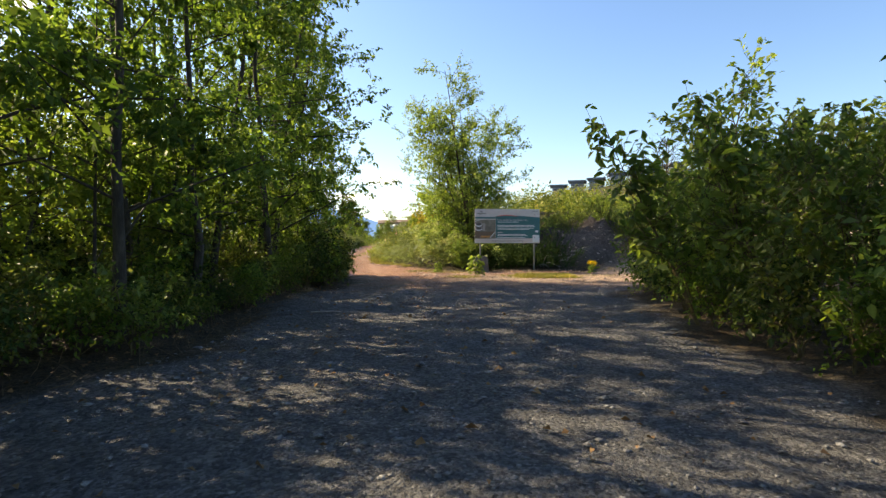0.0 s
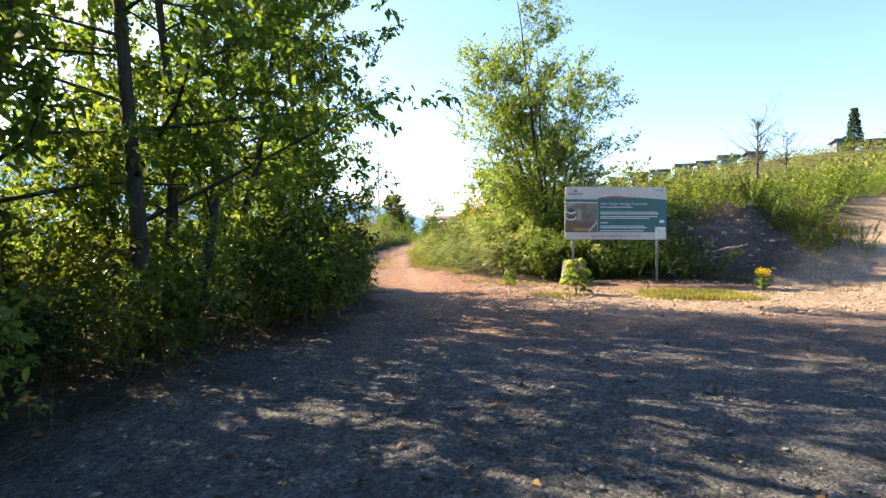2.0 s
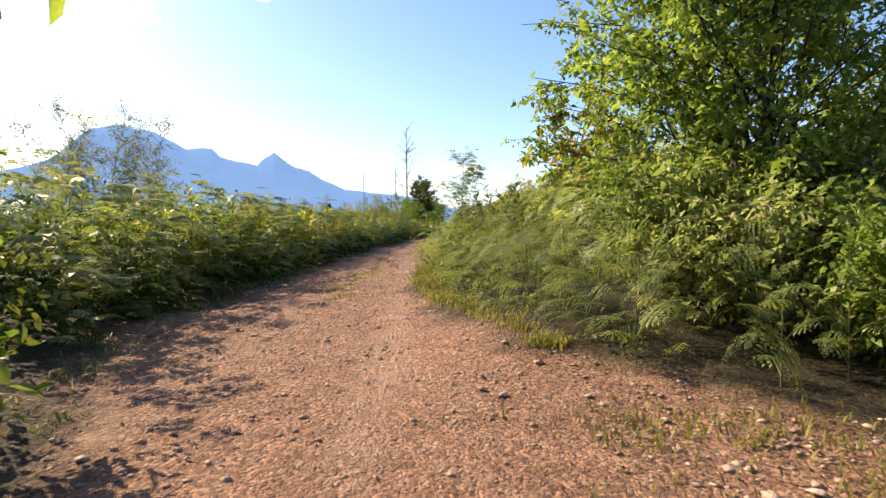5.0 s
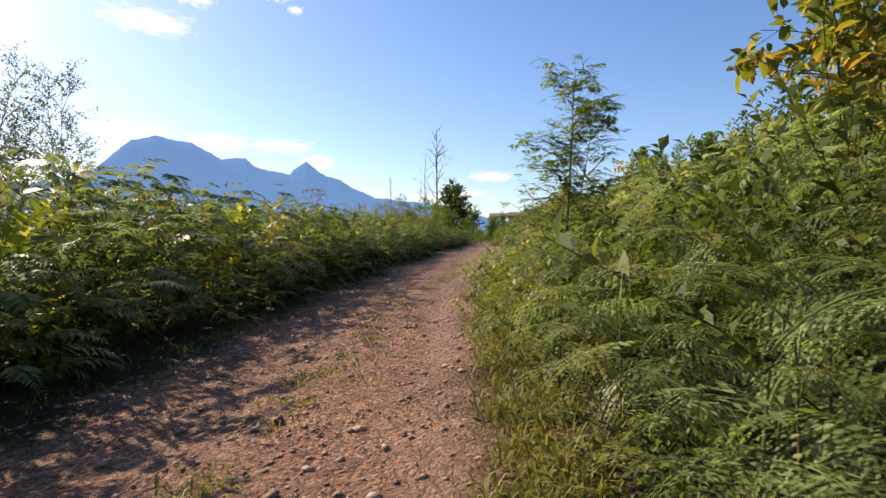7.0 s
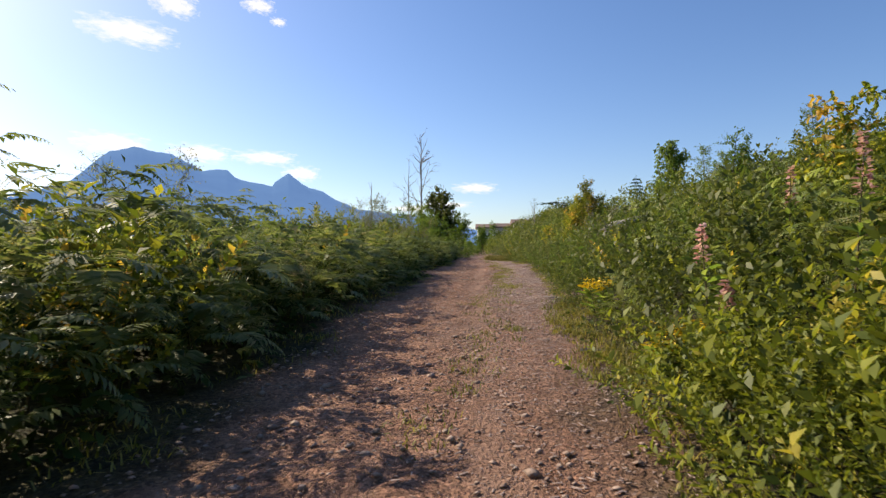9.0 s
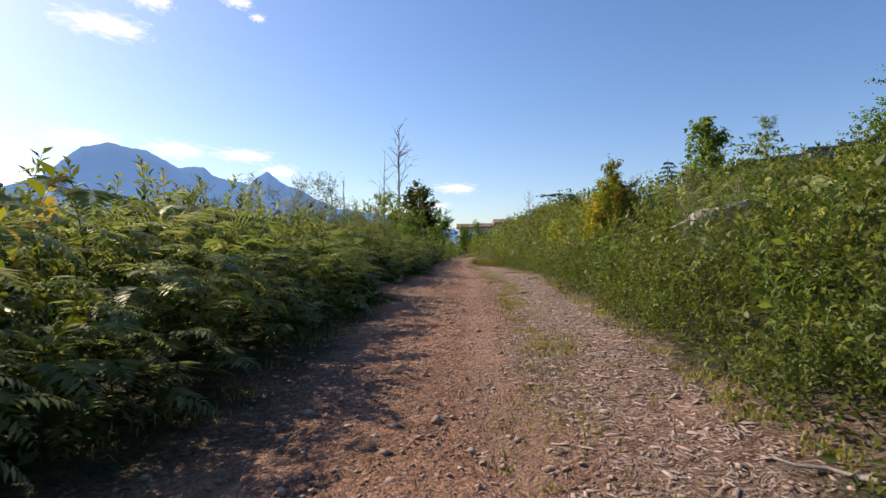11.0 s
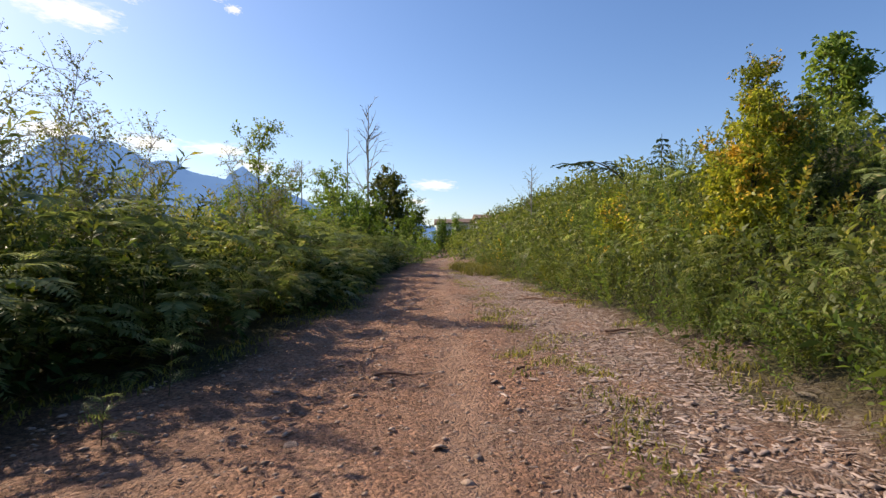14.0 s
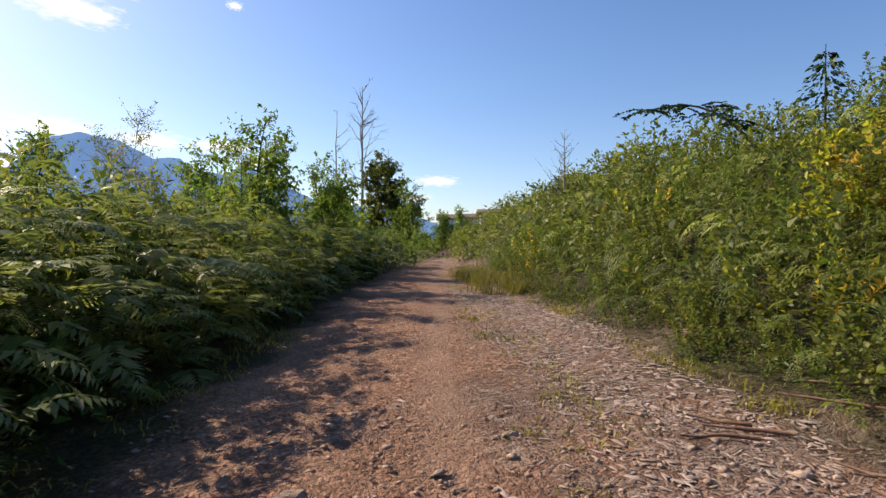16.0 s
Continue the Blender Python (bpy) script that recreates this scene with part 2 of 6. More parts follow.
LEAF_ALDER = leaf_material("alder_leaf", (0.062, 0.12, 0.024), (0.12, 0.2, 0.04), (0.21, 0.29, 0.062), 0.62)
LEAF_SHRUB = leaf_material("shrub_leaf", (0.075, 0.13, 0.028), (0.13, 0.195, 0.042), (0.21, 0.265, 0.066), 0.5)
LEAF_BRIGHT = leaf_material("sapling_leaf", (0.108, 0.175, 0.036), (0.185, 0.265, 0.058), (0.285, 0.36, 0.092), 0.58)
LEAF_TURNING = leaf_material("turning_leaf", (0.14, 0.19, 0.028), (0.28, 0.3, 0.04), (0.44, 0.4, 0.06), 0.5, 0.45, ((0.62, 0.38, 0.07), 0.73))
LEAF_FERN = leaf_material("fern_frond", (0.13, 0.178, 0.056), (0.225, 0.278, 0.098), (0.37, 0.405, 0.19), 0.5, 0.5, ((0.4, 0.36, 0.17), 0.76), 0.32)
LEAF_SCRUB = leaf_material("scrub_leaf", (0.115, 0.15, 0.036), (0.19, 0.22, 0.058), (0.285, 0.295, 0.092), 0.5, 0.55, ((0.32, 0.26, 0.07), 0.74))
LEAF_BANK = leaf_material("bank_shrub_leaf", (0.062, 0.09, 0.019), (0.122, 0.152, 0.034), (0.215, 0.232, 0.06), 0.46)
LEAF_GLOW = leaf_material("yellow_green_leaf", (0.09, 0.122, 0.015), (0.165, 0.19, 0.025), (0.27, 0.28, 0.042), 0.46, 0.5, ((0.42, 0.34, 0.05), 0.78))
# Leaf darkened in colour to stand for shade low in the growth.
LEAF_SHADED = leaf_material("shaded_leaf", (0.025, 0.048, 0.013), (0.042, 0.072, 0.02), (0.065, 0.1, 0.03), 0.22, 0.75, None, 0.1)
LEAF_DARK = leaf_material("evergreen_needle", (0.022, 0.05, 0.022), (0.036, 0.075, 0.032), (0.06, 0.1, 0.042), 0.25)
GRASS = leaf_material("grass_blade", (0.13, 0.14, 0.025), (0.24, 0.22, 0.045), (0.38, 0.31, 0.1), 0.4, 0.55)
PINK = leaf_material("fireweed_petal", (0.55, 0.26, 0.33), (0.68, 0.38, 0.42), (0.78, 0.5, 0.5), 0.5)
YELLOW = leaf_material("tansy_petal", (0.6, 0.38, 0.02), (0.7, 0.5, 0.03), (0.8, 0.6, 0.06), 0.3)
BARK = rough_material("grey_alder_bark", [(0.3, (0.03, 0.024, 0.018)), (0.5, (0.055, 0.046, 0.035)), (0.75, (0.11, 0.095, 0.075))], 14.0, 0.85, 0.012, (1, 1, 0.25))
STEM = rough_material("brown_stem", [(0.3, (0.07, 0.05, 0.025)), (0.7, (0.16, 0.13, 0.06))], 20.0, 0.8, 0.004)
SILVER_WOOD = rough_material("weathered_grey_wood", [(0.3, (0.2, 0.18, 0.16)), (0.55, (0.33, 0.3, 0.27)), (0.8, (0.45, 0.42, 0.38))], 11.0, 0.9, 0.008, (1, 1, 0.2))
CHIP = rough_material("bleached_wood_chip", [(0.3, (0.27, 0.18, 0.145)), (0.55, (0.43, 0.325, 0.28)), (0.8, (0.58, 0.48, 0.435))], 18.0, 0.9, 0.004)
BARK_BIT = rough_material("red_brown_bark_bit", [(0.3, (0.12, 0.06, 0.04)), (0.55, (0.26, 0.15, 0.1)), (0.8, (0.42, 0.29, 0.21))], 16.0, 0.9, 0.004)
STONE = rough_material("field_stone", [(0.3, (0.28, 0.185, 0.14)), (0.55, (0.42, 0.305, 0.245)), (0.8, (0.57, 0.46, 0.39))], 9.0, 0.9, 0.012)
DEAD_LEAF = rough_material("dead_leaf", [(0.3, (0.13, 0.07, 0.03)), (0.6, (0.26, 0.15, 0.07)), (0.8, (0.4, 0.28, 0.13))], 6.0, 0.8, 0.003)
DEAD_STALK = rough_material("dry_stalk", [(0.3, (0.1, 0.07, 0.04)), (0.55, (0.18, 0.13, 0.075)), (0.8, (0.28, 0.21, 0.13))], 9.0, 0.85, 0.003)
CONCRETE = rough_material("cast_concrete", [(0.3, (0.09, 0.078, 0.064)), (0.55, (0.15, 0.132, 0.11)), (0.8, (0.23, 0.21, 0.18))], 5.0, 0.9, 0.006)
STEEL = rough_material("galvanised_steel", [(0.3, (0.13, 0.13, 0.13)), (0.7, (0.24, 0.24, 0.24))], 7.0, 0.45, 0.001, (1, 1, 1), 0.8, 0.5)
GRAVEL_STONE = rough_material("grey_gravel_stone", [(0.3, (0.11, 0.112, 0.118)), (0.55, (0.21, 0.21, 0.213)), (0.8, (0.37, 0.365, 0.358))], 9.0, 0.9, 0.012)
GROUND = ground_material()
MOUNTAIN = far_material("distant_mountain_haze_glow", (0.105, 0.215, 0.47), 0.95)
CLOUD = cloud_material()


# ---- mesh tools ----
rng = np.random.default_rng(7)


def mesh_from(name, verts, faces, mat, smooth=False):
    """verts: (n, 3) array; faces: (m, 3) or (m, 4) array, or a list of such arrays."""
    verts = np.asarray(verts, np.float32)
    groups = faces if isinstance(faces, list) else [faces]
    groups = [np.asarray(g, np.int32) for g in groups if len(g)]
    me = bpy.data.meshes.new(name)
    me.vertices.add(len(verts))
    me.vertices.foreach_set("co", verts.ravel())
    loops = np.concatenate([g.ravel() for g in groups])
    sizes = np.concatenate([np.full(len(g), g.shape[1], np.int32) for g in groups])
    me.loops.add(len(loops))
    me.loops.foreach_set("vertex_index", loops)
    me.polygons.add(len(sizes))
    me.polygons.foreach_set("loop_start", np.concatenate([[0], np.cumsum(sizes)[:-1]]).astype(np.int32))
    me.polygons.foreach_set("loop_total", sizes)
    if smooth:
        me.polygons.foreach_set("use_smooth", np.ones(len(sizes), bool))
    me.materials.append(mat)
    me.update(calc_edges=True)
    me.validate()
    return me


def part(name, bm, material, parent, label=""):
    """Links a bmesh, or a mesh, as one object under a thing or a part."""
    me = bm
    if isinstance(bm, bmesh.types.BMesh):
        me = bpy.data.meshes.new(name)
        bm.to_mesh(me)
        bm.free()
        me.materials.append(material)
    ob = new(name, me)
    ob.parent = parent
    if label:
        tagged(ob, label)
    return ob


def thing(name, m, label, category, group="", me=None):
    ob = new(name, me)
    ob.matrix_basis = m
    return tagged(ob, label, category, group)


def joined(pieces):
    """Several (verts, faces) as one."""
    vs, fs, n = [], [], 0
    for v, f in pieces:
        vs.append(v)
        fs.append(np.asarray(f) + n)
        n += len(v)
    return np.concatenate(vs), np.concatenate(fs)


def tube(line, radii, sides=6):
    """A tapered tube along a polyline."""
    line = np.asarray(line, float)
    n = len(line)
    tang = np.gradient(line, axis=0)
    tang /= np.linalg.norm(tang, axis=1, keepdims=True) + 1e-9
    ref = np.array([0.0, 1.0, 0.0]) if abs(tang[0][1]) < 0.8 else np.array([1.0, 0, 0])
    a = np.cross(tang, ref)
    a /= np.linalg.norm(a, axis=1, keepdims=True) + 1e-9
    b = np.cross(tang, a)
    ang = np.linspace(0, 2 * np.pi, sides, endpoint=False)
    ring = a[:, None] * np.cos(ang)[None, :, None] + b[:, None] * np.sin(ang)[None, :, None]
    verts = (line[:, None] + ring * np.asarray(radii, float)[:, None, None]).reshape(-1, 3)
    i, k = np.meshgrid(np.arange(n - 1), np.arange(sides), indexing="ij")
    i, k = i.ravel(), k.ravel()
    k2 = (k + 1) % sides
    faces = np.stack([i * sides + k, i * sides + k2, (i + 1) * sides + k2, (i + 1) * sides + k], 1)
    return verts, faces


def leaves(places, ways, size, width=0.55, full=True, droop=0.25, vary=0.35):
    """A leaf at each place, pointing along its way: folded on the midrib; full: six corners, else four."""
    n = len(places)
    ways = ways / (np.linalg.norm(ways, axis=1, keepdims=True) + 1e-9)
    up = np.tile([0.0, 0.0, 1.0], (n, 1)) + rng.normal(0, 0.55, (n, 3))
    side = np.cross(ways, up)
    side /= np.linalg.norm(side, axis=1, keepdims=True) + 1e-9
    nor = np.cross(side, ways)
    s = (size * (1 + rng.normal(0, vary, n)).clip(0.4, 1.9))[:, None]
    w = s * width * 0.5
    fold = nor * w * 0.35
    tip = places + ways * s - nor * s * droop
    if full:
        p1 = places + ways * s * 0.3
        p2 = places + ways * s * 0.7 - nor * s * droop * 0.4
        verts = np.stack([places, p1 - side * w + fold, p2 - side * w * 0.8 + fold, tip, p2 + side * w * 0.8 + fold, p1 + side * w + fold], 1).reshape(-1, 3)
        base = (np.arange(n) * 6)[:, None]
        faces = np.concatenate([base + [0, 1, 2, 3], base + [0, 3, 4, 5]])
    else:
        p = places + ways * s * 0.45
        verts = np.stack([places, p - side * w + fold, tip, p + side * w + fold], 1).reshape(-1, 3)
        faces = (np.arange(n) * 4)[:, None] + [0, 1, 2, 3]
    return verts, faces


def unit(v):
    return v / (np.linalg.norm(v, axis=-1, keepdims=True) + 1e-9)


def grow(height, radius, limbs, reach, start, twigs, per_twig, leaf, lean=0.08, stems=1, spread=0.0, rise=0.7, full=True, twig_len=0.35, gap=0.0, fine=True):
    """Trunk(s) with limbs and twigs (wood), and the leaves on the twigs (crown)."""
    wood, where, way = [], [], []
    for s in range(stems):
        h = height * (1 if s == 0 else rng.uniform(0.6, 0.95))
        k = 9
        u = np.linspace(0, 1, k)
        turn = rng.uniform(0, 6.28)
        out = spread * rng.uniform(0.5, 1.0) if stems > 1 else 0
        bend = np.stack([np.cos(turn) * (out * u ** 1.2), np.sin(turn) * (out * u ** 1.2), u * 0], 1)
        wob = np.cumsum(rng.normal(0, lean * h / k, (k, 3)), 0) * [1, 1, 0]
        line = np.stack([u * 0, u * 0, u * h], 1) + bend + wob - wob[0]
        line[0, 2] = -0.12
        r = radius * (1 if s == 0 else 0.7)
        wood.append(tube(line, r * (1 - 0.86 * u) * (1 + 0.5 * np.exp(-u * 14)), 7))
        for i in range(limbs):
            f = start + (1 - start) * (i + rng.uniform(0, 1)) / limbs
            if rng.uniform() < gap:
                continue
            j = min(int(f * (k - 1)), k - 2)
            q = f * (k - 1) - j
            p = line[j] * (1 - q) + line[j + 1] * q
            a = rng.uniform(0, 6.28)
            length = reach * (1.15 - 0.8 * max(0.0, (f - start) / (1 - start)) ** 1.3) * rng.uniform(0.6, 1.15)
            d = np.array([np.cos(a), np.sin(a), rise * rng.uniform(0.4, 1.3)])
            d /= np.linalg.norm(d)
            m = 6
            v = np.linspace(0, 1, m)[:, None]
            limb = p + d * v * length + np.array([0, 0, -0.12 * length]) * v ** 2 + np.cumsum(rng.normal(0, 0.04 * length, (m, 3)), 0) * v
            thick = np.linspace(max(0.006, r * 0.34 * (1.1 - f)), 0.003, m)
            wood.append(tube(limb, thick, 5) if fine else tube(limb[::2], thick[::2], 3))
            for _ in range(twigs):
                g = rng.uniform(0.22, 1.0) * (m - 1)
                j2 = min(int(g), m - 2)
                p2 = limb[j2] + (limb[j2 + 1] - limb[j2]) * (g - j2)
                d2 = unit(d * 0.7 + rng.normal(0, 0.75, 3) + [0, 0, 0.1])
                tl = twig_len * rng.uniform(0.6, 1.3)
                end = p2 + d2 * tl
                if fine:
                    wood.append(tube(np.stack([p2, (p2 + end) / 2 + rng.normal(0, 0.02, 3), end]), [0.004, 0.003, 0.0015], 3))
                t = rng.uniform(0.1, 1.05, per_twig)[:, None]
                where.append(p2 + d2 * tl * t + rng.normal(0, 0.03, (per_twig, 3)))
                way.append(unit(d2 * 0.5 + rng.normal(0, 0.7, (per_twig, 3)) + [0, 0, -0.25]))
    where, way = np.concatenate(where), np.concatenate(way)
    return joined(wood), leaves(where, way, leaf, full=full), (where, way)


def frond(length, pairs, fine):
    """One bracken frond along +y, arching, with tapered pinnae; fine: each pinna cut into leaflets."""
    u = np.linspace(0, 1, 9)
    line = np.stack([u * 0, u * length * 0.9, length * (0.75 * u - 0.62 * u ** 2)], 1)
    pieces = [tube(line, np.linspace(0.006, 0.0015, 9), 3)]
    ps, ws, ss = [], [], []
    for i in range(pairs):
        f = 0.22 + 0.78 * i / pairs
        p = np.array([0, f * length * 0.9, length * (0.75 * f - 0.62 * f * f)])
        slope = np.array([0, 0.9, 0.75 - 1.24 * f])
        slope /= np.linalg.norm(slope)
        for sgn in (-1, 1):
            size = (length * 0.33 * (1 - ((f - 0.22) / 0.78) ** 1.1) + 0.012) * rng.uniform(0.8, 1.12)
            d = unit(np.array([sgn * 1.0, 0, -0.12 + rng.normal(0, 0.1)]) + slope * (0.45 + rng.normal(0, 0.09)))
            if fine:
                k = max(3, int(size / 0.036))
                for j in range(k):
                    g = (j + 0.5) / k
                    q = p + d * size * g + np.array([0, 0, -0.1 * size * g * g])
                    for s2 in (-1, 1):
                        ps.append(q)
                        ws.append(unit(slope * s2 + d * 0.5))
                        ss.append(size * 0.26 * (1 - g * 0.85) + 0.006)
                        
            else:
                ps.append(p)
                ws.append(d)
                ss.append(size)
    ps, ws, ss = np.array(ps), np.array(ws), np.array(ss)
    side = np.cross(ws, [0, 0, 1.0])
    side = unit(side)
    w = (ss * (0.23 if fine else 0.13))[:, None]
    mid = ps + ws * ss[:, None] * 0.4
    tip = ps + ws * ss[:, None] + np.array([0, 0, -0.12]) * ss[:, None]
    verts = np.stack([ps, mid - side * w, tip, mid + side * w], 1).reshape(-1, 3)
    faces = (np.arange(len(ps)) * 4)[:, None] + [0, 1, 2, 3]
    return pieces[0], (verts, faces)


def shoot(length, pairs, leaf, width=0.42, droop=0.2, bend=0.12):
    """One upright leafy stem along +z, leaning to +y at the tip, with leaves in turn round it."""
    u = np.linspace(0, 1, 3)
    line = np.stack([u * 0, bend * length * u ** 2, u * length], 1)
    stem = tube(line, np.linspace(0.0045, 0.0015, 3), 3)
    f = np.linspace(0.18, 1.0, pairs)
    a = np.arange(pairs) * 2.4 + rng.normal(0, 0.25, pairs)
    p = np.stack([0 * f, bend * length * f ** 2, f * length], 1)
    rise = 0.35 + 0.75 * f + rng.normal(0, 0.15, pairs)
    w = np.stack([np.cos(a), np.sin(a), rise], 1)
    v, q = leaves(p, w, leaf, width, False, droop, 0.22)
    return joined([stem, (v, q)])


def placed(verts, turns, tilts, scales, spots):
    """Copies of verts, turned about z, tilted, scaled and set on the spots: (n * k, 3)."""
    n = len(spots)
    c, s = np.cos(turns), np.sin(turns)
    ct, st = np.cos(tilts), np.sin(tilts)
    z0 = np.zeros(n)
    rx = np.stack([np.stack([z0 + 1, z0, z0], 1), np.stack([z0, ct, -st], 1), np.stack([z0, st, ct], 1)], 1)
    rz = np.stack([np.stack([c, -s, z0], 1), np.stack([s, c, z0], 1), np.stack([z0, z0, z0 + 1], 1)], 1)
    r = rz @ rx
    return ((verts[None] * np.asarray(scales)[:, None, None]) @ r.transpose(0, 2, 1) + np.asarray(spots)[:, None]).reshape(-1, 3)


def repeated(faces, k, n):
    return (np.asarray(faces)[None] + (np.arange(n) * k)[:, None, None]).reshape(-1, np.asarray(faces).shape[1])


def stuff(name, label, category, pieces, mat):
    v, f = joined(pieces)
    return tagged(new(name, mesh_from(name, v, f, mat)), label, category, kind="stuff")


# ---- the lie of the land ----
LEFT_Y = [-60, -4, 0, 3, 5, 7.5, 9, 10.2, 11, 12.5, 15, 18, 23.5, 27, 29, 35, 38, 39.5, 40.6, 42.2, 43.2, 46, 50, 54, 60, 70, 80, 140]
LEFT_X = [-2.6, -2.6, -2.4, -2.2, -1.95, -2.2, -2.35, -2.1, -1.85, -2.0, -2.6, -4.4, -5.1, -5.45, -5.7, -6.35, -6.6, -6.75, -7.45, -7.6, -7.25, -7.3, -7.7, -8.3, -8.5, -9.0, -10.0, -18]
RIGHT_Y = [-60, -4, 0, 3, 5, 9, 11, 11.8, 12.2, 16.0, 16.3, 17.5, 19.5, 21.3, 24, 27, 30.6, 34, 38.7, 44, 47.8, 55, 60, 80, 140]
RIGHT_X = [2.6, 2.6, 2.5, 2.3, 2.3, 3.0, 3.9, 4.6, 9.0, 9.0, 0.3, -1.2, -2.15, -2.7, -3.15, -3.42, -3.6, -3.72, -3.85, -4.12, -4.7, -5.9, -6.7, -9.5, -17.4]

TRACK_Y = [12, 16, 20.6, 22.7, 27.4, 30.5, 39.3, 42.6, 46.4, 48.7, 60, 140]
TRACK_X = [-1.2, -1.9, -2.76, -3.21, -4.12, -4.46, -5.42, -5.7, -6.03, -6.32, -7.7, -17.8]


def left_edge(y):
    return np.interp(y, LEFT_Y, LEFT_X)


def right_edge(y):
    return np.interp(y, RIGHT_Y, RIGHT_X)


def step(a, b, v):
    t = np.clip((np.asarray(v, float) - a) / (b - a), 0, 1)
    return t * t * (3 - 2 * t)


def trail_height(y):
    y = np.asarray(y, float)
    def ease(a, b):
        q = np.clip(y, a, b) - a
        return q * q / (2 * (b - a))
    z = 0.021 * ease(13, 18) + 0.021 * (np.clip(y, 18, 30) - 18)
    z = z + 0.021 * (np.clip(y, 30, 34) - 30) - 0.009 * ease(30, 34)
    return z + 0.012 * (np.clip(y, 34, 400) - 34)


def ripple(x, y):
    """Smooth unevenness from a few sines, always the same."""
    return (np.sin(x * 1.7 + y * 0.6) + np.sin(y * 1.3 - x * 0.8 + 1.0) + np.sin(x * 3.1 - y * 2.3 + 2.0) * 0.5 + np.sin(y * 4.3 + x * 3.7) * 0.35) / 2.85


def height(x, y):
    x, y = np.asarray(x, float), np.asarray(y, float)
    base = trail_height(y)
    dr, dl = x - np.interp(y, RIGHT_Y[14:], RIGHT_X[14:]), left_edge(y) - x
    bank = step(18.5, 24, y) * (1 - step(85, 120, y)) * ((2.1 + 0.35 * step(42, 50, y)) * step(-0.2, 6.0 - 0.8 * step(42, 50, y), dr))
    hill = 0.185 * np.clip(x - 5.5, 0, 48) + 0.052 * np.clip(y - 17, 0, 110) * step(3, 9, x)
    hill = hill * step(8, 22, y + x * 0.45) + 1.3 * step(72, 104, y) * step(8, 22, x)
    mound = 1.4 * np.exp(-(((x - 5.0) / 2.4) ** 2 + ((y - 19.3) / 1.7) ** 2) ** 1.1) * (1 + 0.22 * ripple(x * 2.2, y * 2.2) + 0.12 * ripple(x * 5, y * 5 + 1))
    hummock = 0.3 * np.exp(-(((x + 0.2) / 1.2) ** 2 + ((y - 18.6) / 1.4) ** 2))
    verge = 0.12 * step(0, 1.5, dl) + 0.1 * step(0.0, 1.0, x - 2.6) * (1 - step(9, 11, y))
    inside = step(0.0, 0.5, np.minimum(x - left_edge(y), right_edge(y) - x))
    line = x - np.interp(y, TRACK_Y, TRACK_X)
    ruts = -0.016 * np.exp(-(line / 0.14) ** 2) - 0.018 * np.exp(-((line + 1.1) / 0.18) ** 2)
    near = 1 - step(70, 160, np.hypot(x, y - 25))
    rough = ripple(x, y) * (0.012 + 0.05 * (1 - inside)) * near
    return base + np.maximum(bank, hill) + mound + hummock + verge + inside * ruts * step(17, 22, y) + rough


